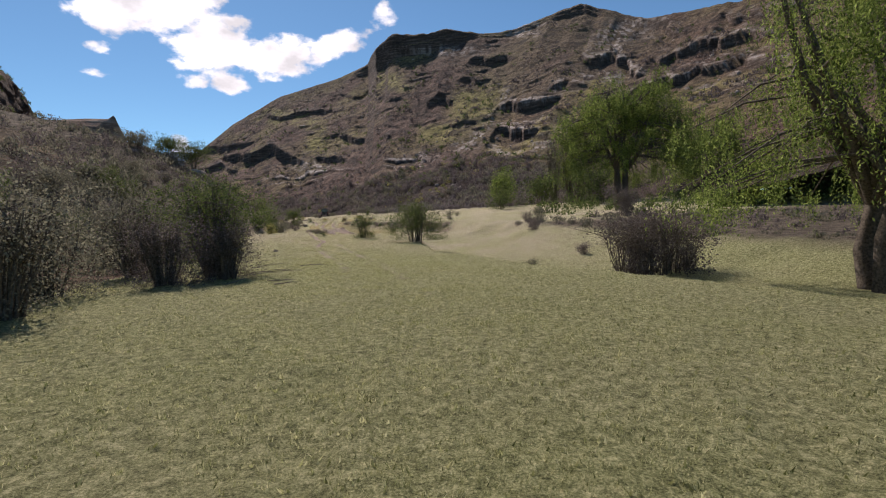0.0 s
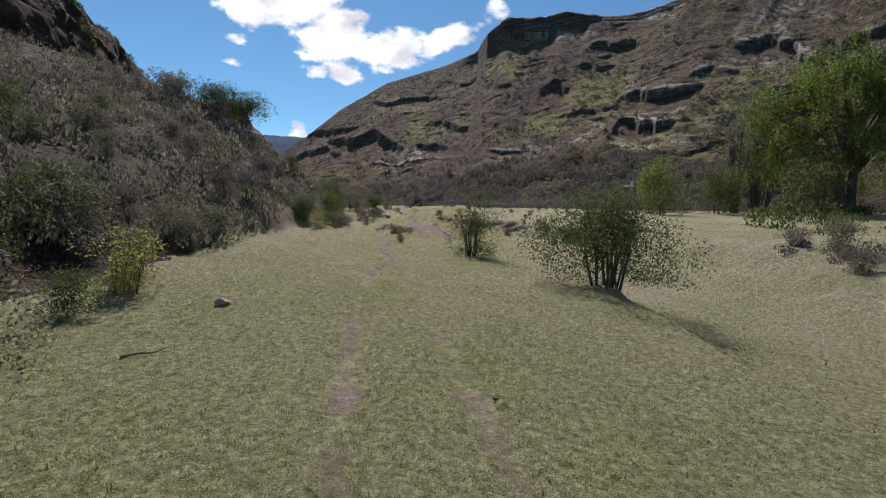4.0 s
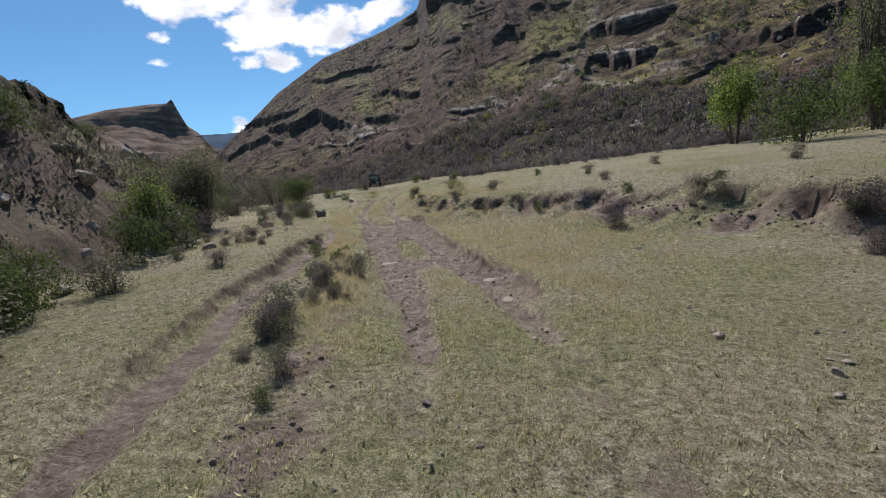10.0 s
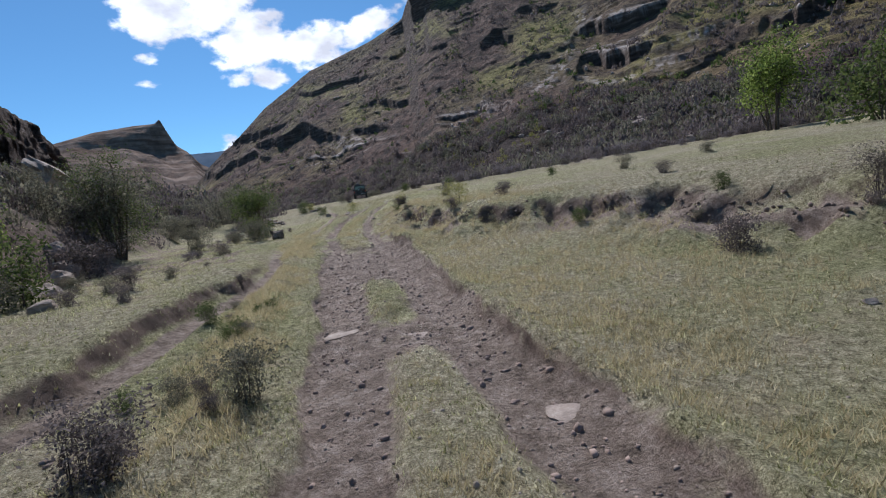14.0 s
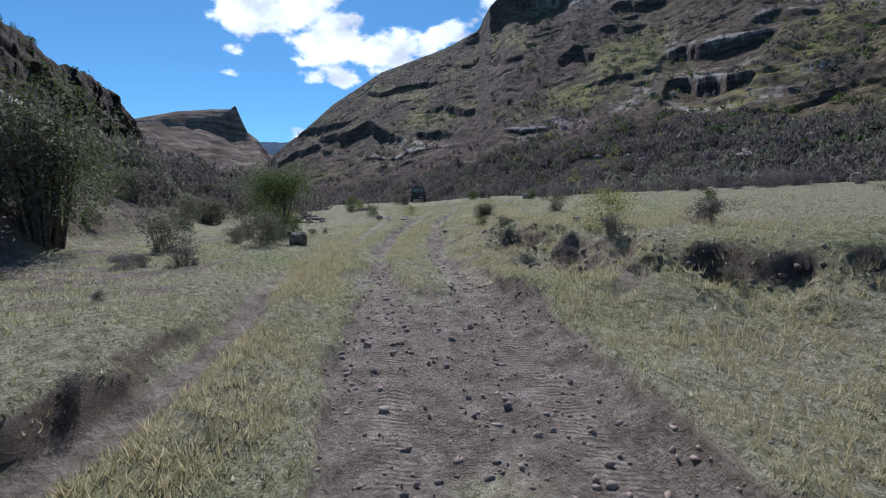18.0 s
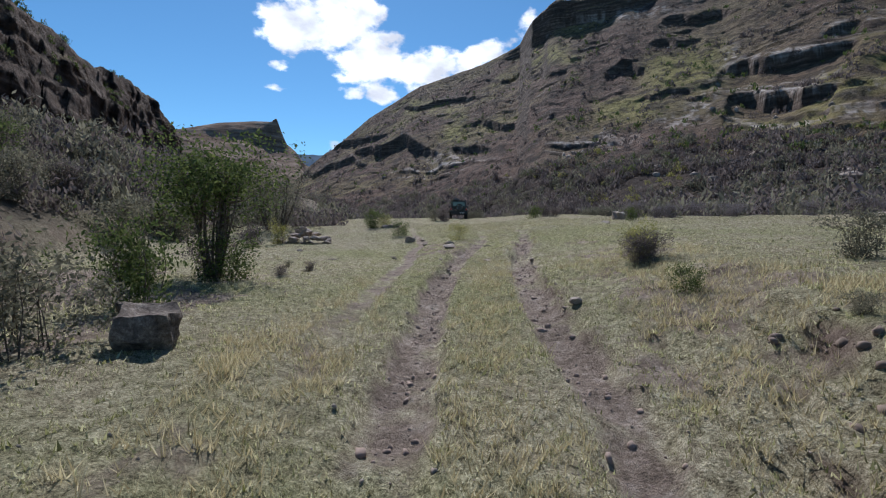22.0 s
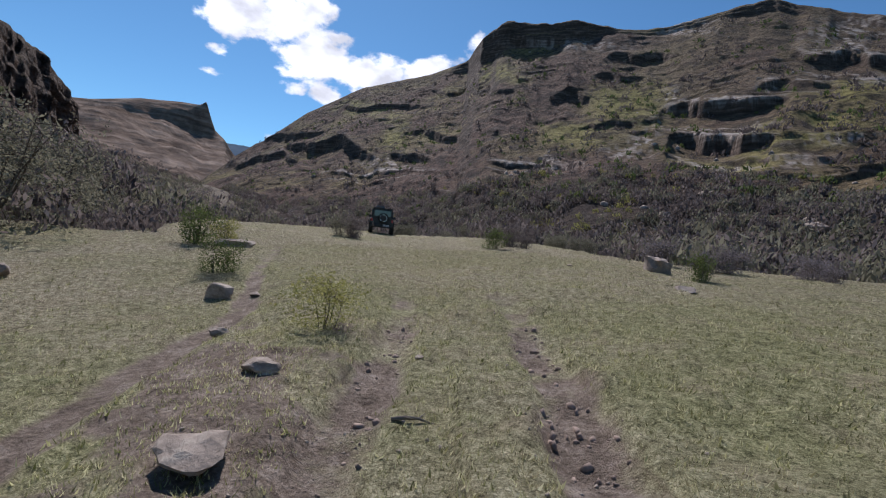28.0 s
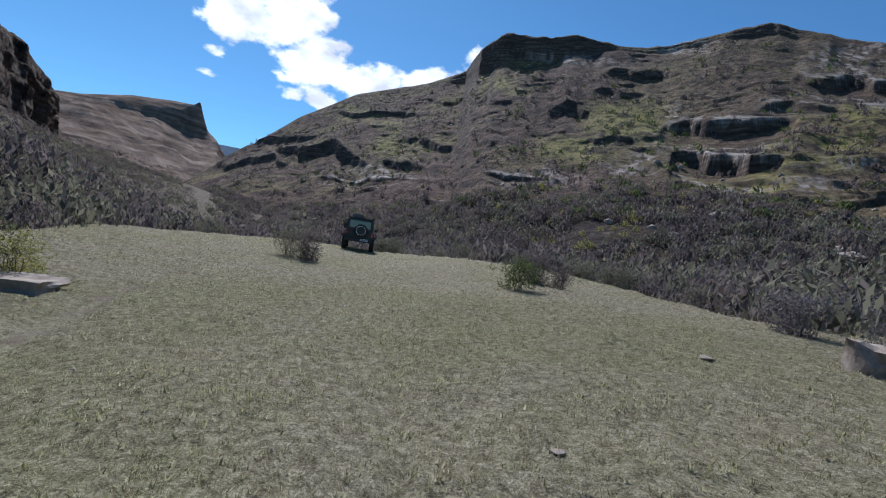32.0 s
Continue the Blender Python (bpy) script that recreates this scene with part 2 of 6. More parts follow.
def ground_z(x, y, fine=True):
    x, y = np.asarray(x, float), np.asarray(y, float)
    u = x - track_x(y)
    mid = np.interp(y, MID_Y, MID_Z)
    # left shoulder, then the hillside
    scarp = np.interp(y, [47, 50, 65, 69], [0, 0.5, 0.5, 0])
    left = mid + np.interp(y, LEFT_Y, LEFT_Z) * ((1 - scarp) * ease(-(u + 1.3) / 3.0) + scarp * ease((path_u(y) - 0.28 - u + 0.4 * fbm(x * 2, y * 2, 2, 22)) / 0.34))
    # low ground to the right, down to the stream bed
    dip = np.interp(y, [-60, 0, 20, 44, 52, 57, 64], [-0.5, -0.55, -0.7, -0.65, -0.45, -0.1, 0])
    early = ease((47 - y) / 9)
    brow = np.interp(y, BROW_Y, BROW_X) + 0.9 * fbm(x * 0.35, y * 0.35, 3, 19)
    terrace = -0.12 * ease(u / 8.0) - 0.95 * ease((x - brow) / 1.5 + 0.35)
    low = mid + (1 - early) * dip * ease(u / 8.0) + early * terrace
    top = 0.95 + 0.042 * (y - 62) + 0.028 * (x + 9)
    top = np.where(y > 120, top - 0.05 * (y - 120), top)
    width = np.interp(y, [20, 50, 57.5, 62, 66, 70.5, 73, 78, 200], [3, 2.5, 1.6, 1.8, 3.6, 3.6, 1.6, 2.6, 4.0])
    edge = np.interp(y, BANK_Y, BANK_X) + 2.2 * fbm(x * 0.4, y * 0.4, 3, 3)
    w = ease((x - edge) / width + 0.5)
    lip = np.interp(y, [53, 59, 68, 70, 74, 78], [0, 0.4, 0.4, 0.7, 0.7, 0]) * ease(0.75 + 2.5 * fbm(x * 0.8, y * 0.8, 2, 25))
    w = (1 - lip) * ease((x - edge) / (width * 2.2) + 0.7) + lip * ease((x - edge) / (0.4 * width) + 0.5)
    right = low + (np.maximum(top, low) - low) * w
    z = np.where(u < 0, left, right)
    z = z - 1.0 * ease(beyond(x, y) / 7) * ease((y - 97) / 5)
    d = foot_x(y) - x + 1.2 * fbm(x * 0.3, y * 0.3, 3, 9)
    steep = np.interp(y, [-60, 30, 50, 62, 68, 75, 85, 100, 135], [0.45, 0.5, 0.62, 1.0, 0.85, 0.55, 0.45, 0.4, 0.35])
    rise = np.where(d > 0, steep * 11 * (1 - np.exp(-d / 11)) + 0.2 * d, 0)
    z = z + rise * ease(d / 1.5)
    if fine:
        wear, path = worn(u, y), footpath(u, y)
        cut = np.interp(y, [46, 54, 86, 92], [0.0, 1.0, 1.0, 0.4])
        step = ease((wear - 0.3 + 0.5 * fbm(x * 2.3, y * 2.3, 3, 34)) / 0.22)
        z = z - 0.09 * wear - 0.09 * cut * step - 0.1 * path
        tuft = ease((fbm(x * 2.6, y * 2.6, 3, 35) - 0.02) / 0.2) * (1 - step) * (1 - path)
        z = z + 0.05 * tuft + 0.07 * cut * ease(1 - np.abs(wear - 0.2) / 0.25) * ease(0.4 + 3 * fbm(x * 1.6, y * 1.6, 3, 36))
        bare = np.interp(y, [50, 54, 72, 80], [0, 1, 1, 0])
        z = z + 0.16 * bare * (np.exp(-((np.abs(u + 0.05) - 2.15) / 0.3) ** 2))
        z = z + 0.10 * fbm(x * 0.35, y * 0.35, 3, 1) + 0.045 * fbm(x * 1.7, y * 1.7, 3, 2) + 0.11 * wear * fbm(x * 3.2, y * 3.2, 4, 8)
        # broken turf along the bank
        band = np.exp(-(((x - edge + 0.5) / 1.3) ** 4)) * ease((y - 52) / 4) * ease((79 - y) / 5)
        z = z - 0.19 * band * ease((fbm(x * 1.15, y * 1.15, 3, 13) - 0.05) / 0.05) - 0.12 * band * ease((fbm(x * 2.6, y * 2.6, 2, 14) - 0.08) / 0.04)
        z = z + 0.3 * fbm(x * 1.5, y * 1.5, 4, 12) * np.exp(-(((x - edge + 0.4) / 1.2) ** 2)) * ease((y - 50) / 4) * ease((82 - y) / 6)
    return z


def gz(x, y):
    return float(ground_z(np.array([x]), np.array([y]))[0])


# ---------------------------------------------------------------- materials
def material(name, build):
    m = bpy.data.materials.new(name)
    m.use_nodes = True
    nt = m.node_tree
    nt.nodes.clear()
    out = nt.nodes.new("ShaderNodeOutputMaterial")
    b = nt.nodes.new("ShaderNodeBsdfPrincipled")
    nt.links.new(b.outputs[0], out.inputs["Surface"])
    build(nt, b)
    return m


def tex(nt, scale, detail=5.0, rough=0.6, space="Object"):
    c = nt.nodes.new("ShaderNodeTexCoord")
    n = nt.nodes.new("ShaderNodeTexNoise")
    n.inputs["Scale"].default_value = scale
    n.inputs["Detail"].default_value = detail
    n.inputs["Roughness"].default_value = rough
    nt.links.new(c.outputs[space], n.inputs["Vector"])
    return n.outputs["Fac"]


def ramp3(nt, fac, stops):
    r = nt.nodes.new("ShaderNodeValToRGB")
    el = r.color_ramp.elements
    el[0].position, el[0].color = stops[0][0], (*stops[0][1], 1)
    el[1].position, el[1].color = stops[-1][0], (*stops[-1][1], 1)
    for p, c in stops[1:-1]:
        e = el.new(p)
        e.color = (*c, 1)
    nt.links.new(fac, r.inputs[0])
    return r.outputs[0]


def mix(nt, fac, a, b, blend="MIX"):
    m = nt.nodes.new("ShaderNodeMix")
    m.data_type, m.blend_type = "RGBA", blend
    for sock, v in ((m.inputs[0], fac), (m.inputs[6], a), (m.inputs[7], b)):
        if isinstance(v, (int, float)):
            sock.default_value = v
        elif isinstance(v, tuple):
            sock.default_value = (*v, 1)
        else:
            nt.links.new(v, sock)
    return m.outputs[2]


def remap(nt, fac, a, b, c=0.0, d=1.0):
    r = nt.nodes.new("ShaderNodeMapRange")
    for i, v in enumerate((a, b, c, d)):
        r.inputs[i + 1].default_value = v
    nt.links.new(fac, r.inputs[0])
    return r.outputs[0]


def bump(nt, b, height, strength, dist):
    n = nt.nodes.new("ShaderNodeBump")
    n.inputs["Strength"].default_value = strength
    n.inputs["Distance"].default_value = dist
    nt.links.new(height, n.inputs["Height"])
    nt.links.new(n.outputs[0], b.inputs["Normal"])


def rough(b, v, spec=0.3):
    b.inputs["Roughness"].default_value = v
    b.inputs["Specular IOR Level"].default_value = spec


def slope_of(nt):
    g = nt.nodes.new("ShaderNodeNewGeometry")
    s = nt.nodes.new("ShaderNodeSeparateXYZ")
    nt.links.new(g.outputs["Normal"], s.inputs[0])
    return s.outputs[2]


def attr(nt, name):
    a = nt.nodes.new("ShaderNodeAttribute")
    a.attribute_name = name
    return a.outputs["Fac"]


def island(nt):
    g = nt.nodes.new("ShaderNodeNewGeometry")
    return g.outputs["Random Per Island"]


def along(nt, a, b, most=0.55):
    """Rises from 0 along the valley between two places."""
    c, q = nt.nodes.new("ShaderNodeTexCoord"), nt.nodes.new("ShaderNodeSeparateXYZ")
    nt.links.new(c.outputs["Object"], q.inputs[0])
    return remap(nt, q.outputs[1], a, b, 0.0, most)


def m_ground(nt, b):
    big, mid_ = tex(nt, 0.22, 4), tex(nt, 1.6, 5)
    fine = mix(nt, 0.5, tex(nt, 9, 6, 0.75), tex(nt, 42, 4, 0.8))
    fine = remap(nt, fine, 0.36, 0.64)
    grass = ramp3(nt, fine, [(0.05, (0.07, 0.056, 0.03)), (0.5, (0.44, 0.38, 0.24)), (0.92, (0.87, 0.79, 0.57))])
    green = ramp3(nt, fine, [(0.05, (0.055, 0.056, 0.02)), (0.5, (0.345, 0.333, 0.16)), (0.92, (0.72, 0.67, 0.38))])
    turf = mix(nt, remap(nt, big, 0.42, 0.62), grass, green)
    dry = ramp3(nt, fine, [(0.05, (0.15, 0.112, 0.07)), (0.92, (0.74, 0.62, 0.41))])
    turf = mix(nt, remap(nt, mid_, 0.5, 0.72, 0, 0.75), turf, dry)
    # Far end: drier turf, with cloud shade also put into the colour.
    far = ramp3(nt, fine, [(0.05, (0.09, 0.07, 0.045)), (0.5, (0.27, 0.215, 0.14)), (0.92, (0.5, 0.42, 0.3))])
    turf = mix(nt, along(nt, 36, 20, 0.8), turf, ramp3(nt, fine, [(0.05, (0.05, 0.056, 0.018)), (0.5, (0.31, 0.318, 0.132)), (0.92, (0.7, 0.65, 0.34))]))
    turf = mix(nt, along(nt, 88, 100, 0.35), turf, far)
    soil = ramp3(nt, mix(nt, 0.45, tex(nt, 3, 8, 0.75), tex(nt, 17, 7, 0.75)), [(0.36, (0.095, 0.069, 0.051)), (0.5, (0.3, 0.232, 0.18)), (0.63, (0.56, 0.455, 0.375))])
    face = ramp3(nt, tex(nt, 3.5, 6), [(0.3, (0.11, 0.078, 0.06)), (0.7, (0.33, 0.245, 0.19))])
    bare = nt.nodes.new("ShaderNodeMath")
    bare.operation = "ADD"
    nt.links.new(attr(nt, "bare"), bare.inputs[0])
    nt.links.new(remap(nt, mid_, 0.3, 0.7, -0.25, 0.25), bare.inputs[1])
    col = mix(nt, remap(nt, bare.outputs[0], 0.3, 0.62), turf, soil)
    scrub = ramp3(nt, mid_, [(0.3, (0.06, 0.046, 0.034)), (0.5, (0.13, 0.104, 0.074)), (0.72, (0.25, 0.2, 0.145))])
    col = mix(nt, attr(nt, "scrub"), col, scrub)
    col = mix(nt, remap(nt, slope_of(nt), 0.82, 0.62), col, face)
    nt.links.new(col, b.inputs["Base Color"])
    rough(b, 0.95, 0.15)
    wave = nt.nodes.new("ShaderNodeTexWave")
    wave.bands_direction = "Y"
    wave.inputs["Scale"].default_value = 4.2
    wave.inputs["Distortion"].default_value = 7.0
    wave.inputs["Detail"].default_value = 3.0
    nt.links.new(nt.nodes.new("ShaderNodeTexCoord").outputs["Object"], wave.inputs["Vector"])
    crumb = remap(nt, mix(nt, 0.4, tex(nt, 7, 8, 0.75), tex(nt, 30, 5, 0.7)), 0.35, 0.65)
    fine = mix(nt, remap(nt, attr(nt, "bare"), 0.3, 0.6), fine, crumb)
    tread = mix(nt, remap(nt, attr(nt, "tread"), 0, 1, 0, 0.3), fine, wave.outputs["Fac"])
    bump(nt, b, tread, 1.0, 0.065)


def m_hill(nt, b):
    big, mid_, fine = tex(nt, 0.018, 4), tex(nt, 0.11, 6, 0.65), tex(nt, 0.7, 7, 0.72)
    coarse = mix(nt, 0.5, fine, tex(nt, 0.24, 6, 0.7))
    coarse = remap(nt, coarse, 0.3, 0.7)
    brown = ramp3(nt, coarse, [(0.1, (0.042, 0.027, 0.022)), (0.5, (0.128, 0.08, 0.06)), (0.9, (0.25, 0.165, 0.12))])
    green = ramp3(nt, coarse, [(0.1, (0.11, 0.098, 0.034)), (0.5, (0.26, 0.22, 0.078)), (0.9, (0.4, 0.34, 0.135))])
    veg = mix(nt, remap(nt, big, 0.46, 0.64, 0, 0.55), brown, green)
    tan = ramp3(nt, coarse, [(0.1, (0.062, 0.045, 0.028)), (0.5, (0.155, 0.115, 0.07)), (0.9, (0.29, 0.22, 0.135))])
    # Dark leaf litter on the big hill's foot; painted shade on the left valley side.
    veg = mix(nt, attr(nt, "litter_shade"), veg, (0.05, 0.038, 0.033))
    veg = mix(nt, remap(nt, attr(nt, "dry"), 0, 1, 0, 0.8), veg, tan)
    veg = mix(nt, attr(nt, "green"), veg, green)
    veg = mix(nt, remap(nt, mid_, 0.51, 0.59, 0, 0.72), veg, (0.048, 0.036, 0.032))
    veg = mix(nt, remap(nt, tex(nt, 0.33, 5, 0.6), 0.54, 0.6, 0, 0.6), veg, (0.036, 0.031, 0.024))
    strata = nt.nodes.new("ShaderNodeTexNoise")
    strata.inputs["Scale"].default_value, strata.inputs["Detail"].default_value = 1.0, 6.0
    squeeze = nt.nodes.new("ShaderNodeMapping")
    squeeze.inputs["Scale"].default_value = (0.07, 0.07, 0.9)
    nt.links.new(nt.nodes.new("ShaderNodeTexCoord").outputs["Object"], squeeze.inputs["Vector"])
    nt.links.new(squeeze.outputs[0], strata.inputs["Vector"])
    layer = mix(nt, 0.45, strata.outputs["Fac"], tex(nt, 0.45, 7, 0.7))
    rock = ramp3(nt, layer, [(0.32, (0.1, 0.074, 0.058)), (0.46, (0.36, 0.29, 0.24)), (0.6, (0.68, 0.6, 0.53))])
    # Shade on steep ledge and cliff faces is painted as this darker rock.
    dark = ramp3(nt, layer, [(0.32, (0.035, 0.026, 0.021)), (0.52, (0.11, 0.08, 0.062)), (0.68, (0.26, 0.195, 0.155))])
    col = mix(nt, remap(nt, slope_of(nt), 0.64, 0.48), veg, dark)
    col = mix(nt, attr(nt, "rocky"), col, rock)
    nt.links.new(col, b.inputs["Base Color"])
    rough(b, 0.95, 0.1)
    bump(nt, b, coarse, 1.0, 1.1)


def m_rock(nt, b):
    n = tex(nt, 2.2, 7, 0.7)
    col = ramp3(nt, n, [(0.25, (0.15, 0.118, 0.095)), (0.5, (0.37, 0.3, 0.245)), (0.75, (0.6, 0.52, 0.43))])
    dark = remap(nt, tex(nt, 0.9, 4), 0.52, 0.66, 0, 0.75)
    col = mix(nt, dark, col, (0.16, 0.125, 0.095))
    nt.links.new(col, b.inputs["Base Color"])
    rough(b, 0.92, 0.2)
    bump(nt, b, tex(nt, 9, 7, 0.7), 0.6, 0.03)


def m_lichen(nt, b):
    n = mix(nt, 0.5, tex(nt, 6, 7, 0.75), tex(nt, 22, 5, 0.75))
    nt.links.new(ramp3(nt, n, [(0.38, (0.07, 0.056, 0.046)), (0.52, (0.2, 0.163, 0.135)), (0.66, (0.48, 0.42, 0.35))]), b.inputs["Base Color"])
    rough(b, 0.95, 0.15)
    bump(nt, b, n, 1.0, 0.06)


def m_leaf(dark, mid_, light, trans=0.25):
    def build(nt, b):
        r = nt.nodes.new("ShaderNodeObjectInfo").outputs["Random"]
        col = ramp3(nt, island(nt), [(0.0, dark), (0.5, mid_), (1.0, light)])
        col = mix(nt, remap(nt, r, 0, 1, 0, 0.35), col, tuple(v * 0.6 for v in mid_))
        nt.links.new(col, b.inputs["Base Color"])
        rough(b, 0.85, 0.08)
        t = nt.nodes.new("ShaderNodeBsdfTranslucent")
        nt.links.new(col, t.inputs["Color"])
        mx = nt.nodes.new("ShaderNodeMixShader")
        mx.inputs[0].default_value = trans
        out = [n for n in nt.nodes if n.type == "OUTPUT_MATERIAL"][0]
        nt.links.new(b.outputs[0], mx.inputs[1])
        nt.links.new(t.outputs[0], mx.inputs[2])
        nt.links.new(mx.outputs[0], out.inputs["Surface"])

    return build


def m_grass(nt, b):
    r = island(nt)
    fresh = ramp3(nt, r, [(0.0, (0.11, 0.12, 0.033)), (0.5, (0.42, 0.405, 0.18)), (1.0, (0.82, 0.77, 0.46))])
    dry = ramp3(nt, r, [(0.0, (0.23, 0.18, 0.09)), (0.5, (0.6, 0.52, 0.33)), (1.0, (0.9, 0.83, 0.62))])
    patch = mix(nt, 0.4, tex(nt, 0.5, 4, 0.6), tex(nt, 3.0, 3, 0.6))
    col = mix(nt, remap(nt, patch, 0.49, 0.66), fresh, dry)
    lush = ramp3(nt, r, [(0.0, (0.1, 0.118, 0.03)), (0.5, (0.38, 0.39, 0.145)), (1.0, (0.79, 0.74, 0.41))])
    col = mix(nt, along(nt, 36, 20, 0.75), col, lush)
    # Far blades: drier, and darkened like the turf for cloud shade.
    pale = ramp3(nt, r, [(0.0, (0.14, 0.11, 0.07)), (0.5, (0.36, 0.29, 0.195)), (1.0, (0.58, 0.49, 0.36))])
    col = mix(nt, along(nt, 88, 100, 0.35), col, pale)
    nt.links.new(col, b.inputs["Base Color"])
    rough(b, 0.6, 0.3)
    t = nt.nodes.new("ShaderNodeBsdfTranslucent")
    nt.links.new(col, t.inputs["Color"])
    mx = nt.nodes.new("ShaderNodeMixShader")
    mx.inputs[0].default_value = 0.45
    out = [n for n in nt.nodes if n.type == "OUTPUT_MATERIAL"][0]
    nt.links.new(b.outputs[0], mx.inputs[1])
    nt.links.new(t.outputs[0], mx.inputs[2])
    nt.links.new(mx.outputs[0], out.inputs["Surface"])


def m_bark(nt, b):
    col = ramp3(nt, tex(nt, 12, 6), [(0.3, (0.045, 0.035, 0.027)), (0.7, (0.2, 0.165, 0.13))])
    nt.links.new(col, b.inputs["Base Color"])
    rough(b, 0.9, 0.2)
    bump(nt, b, tex(nt, 25, 5), 0.6, 0.02)


def m_plain(color, r=0.5, metal=0.0, grain=0.12):
    def build(nt, b):
        n = tex(nt, 7, 5)
        lo, hi = tuple(v * (1 - grain) for v in color), tuple(min(1, v * (1 + grain)) for v in color)
        nt.links.new(ramp3(nt, n, [(0.3, lo), (0.7, hi)]), b.inputs["Base Color"])
        rough(b, r, 0.5)
        b.inputs["Metallic"].default_value = metal

    return build


def m_paint(nt, b):
    dust = remap(nt, tex(nt, 3, 6), 0.4, 0.75, 0.0, 0.35)
    nt.links.new(mix(nt, dust, (0.018, 0.02, 0.026), (0.16, 0.135, 0.11)), b.inputs["Base Color"])
    nt.links.new(remap(nt, dust, 0, 0.35, 0.45, 0.85), b.inputs["Roughness"])
    b.inputs["Coat Weight"].default_value = 0.08
    b.inputs["Specular IOR Level"].default_value = 0.3


def m_glass(nt, b):
    b.inputs["Base Color"].default_value = (0.02, 0.025, 0.03, 1)
    b.inputs["Roughness"].default_value = 0.08
    b.inputs["Specular IOR Level"].default_value = 0.8


GROUND = material("meadow_turf_and_soil", m_ground)
HILL = material("hillside_grass_and_sandstone", m_hill)
ROCK = material("sandstone", m_rock)
LICHEN = material("dark_lichened_stone", m_lichen)
BARK = material("bark", m_bark)
SOIL = material("dry_soil", m_plain((0.3, 0.22, 0.175), 0.95, 0.0, 0.4))
CLOD = material("dark_earth", m_plain((0.2, 0.148, 0.115), 0.95, 0.0, 0.5))
TWIG = material("dry_twigs", m_plain((0.2, 0.165, 0.13), 0.9))
GRASS = material("short_grass_blades", m_grass)
STRAW = material("dry_grass", m_leaf((0.32, 0.26, 0.13), (0.55, 0.46, 0.26), (0.72, 0.63, 0.4), 0.5))
WILLOW = material("willow_leaves", m_leaf((0.05, 0.082, 0.02), (0.19, 0.25, 0.058), (0.38, 0.46, 0.13), 0.5))
GREEN = material("shrub_leaves", m_leaf((0.05, 0.075, 0.026), (0.115, 0.15, 0.048), (0.21, 0.245, 0.085), 0.35))
OLIVE = material("grey_scrub_leaves", m_leaf((0.105, 0.101, 0.069), (0.205, 0.195, 0.137), (0.33, 0.31, 0.222), 0.4))
BROWN = material("brown_scrub_leaves", m_leaf((0.09, 0.073, 0.067), (0.168, 0.139, 0.13), (0.27, 0.229, 0.213), 0.4))
LILAC = material("grey_lilac_scrub", m_leaf((0.12, 0.104, 0.1), (0.215, 0.188, 0.188), (0.33, 0.29, 0.3), 0.35))
YELLOW = material("yellow_green_leaves", m_leaf((0.17, 0.17, 0.05), (0.33, 0.32, 0.1), (0.5, 0.46, 0.18), 0.45))
PAINT = material("dusty_black_paint", m_paint)
RUBBER = material("tyre_rubber", m_plain((0.025, 0.024, 0.023), 0.85))
CHROME = material("bright_metal", m_plain((0.6, 0.6, 0.6), 0.25, 1.0))
PLASTIC = material("black_plastic", m_plain((0.03, 0.03, 0.032), 0.6))
GLASS = material("dark_tinted_glass", m_glass)
LAMP = material("red_lamp_glass", m_plain((0.35, 0.02, 0.015), 0.2))
WHITE = material("white_plate", m_plain((0.75, 0.74, 0.7), 0.4))
CARGO = material("canvas_bags", m_plain((0.2, 0.19, 0.18), 0.9))


# ---------------------------------------------------------------- mesh helpers
def mesh_of(name, verts, faces, mat, smooth=False):
    me = bpy.data.meshes.new(name)
    verts, faces = np.asarray(verts, np.float32), np.asarray(faces, np.int32)
    n = faces.shape[1]
    me.vertices.add(len(verts))
    me.vertices.foreach_set("co", verts.ravel())
    me.loops.add(faces.size)
    me.loops.foreach_set("vertex_index", faces.ravel())
    me.polygons.add(len(faces))
    me.polygons.foreach_set("loop_start", np.arange(len(faces), dtype=np.int32) * n)
    me.update(calc_edges=True)
    me.materials.append(mat)
    if smooth:
        me.shade_smooth()
    me.validate()
    return me


def part(name, bm, mat, parent, label=""):
    """Links a bmesh, or a ready mesh, as one object under a thing."""
    if isinstance(bm, bmesh.types.BMesh):
        me = bpy.data.meshes.new(name)
        bm.to_mesh(me)
        bm.free()
        me.materials.append(mat)
    else:
        me = bm
    ob = new(name, me)
    ob.parent = parent
    if label:
        tagged(ob, label)
    return ob


def thing(name, x, y, z, rz=0.0, label="", category="", group="", kind=""):
    ob = new(name)
    ob.empty_display_size = 0.2
    ob.matrix_basis = pose(x, y, z, 0, 0, rz)
    return tagged(ob, label, category, group, kind)


def box(bm, x0, x1, y0, y1, z0, z1, bevel=0.0):
    r = bmesh.ops.create_cube(bm, size=1.0)
    vs = r["verts"]
    for v in vs:
        v.co = Vector(((x0 + x1) / 2 + v.co.x * (x1 - x0), (y0 + y1) / 2 + v.co.y * (y1 - y0), (z0 + z1) / 2 + v.co.z * (z1 - z0)))
    if bevel:
        es = list({e for v in vs for e in v.link_edges})
        bmesh.ops.bevel(bm, geom=es, offset=bevel, segments=2, affect="EDGES")
    return bm


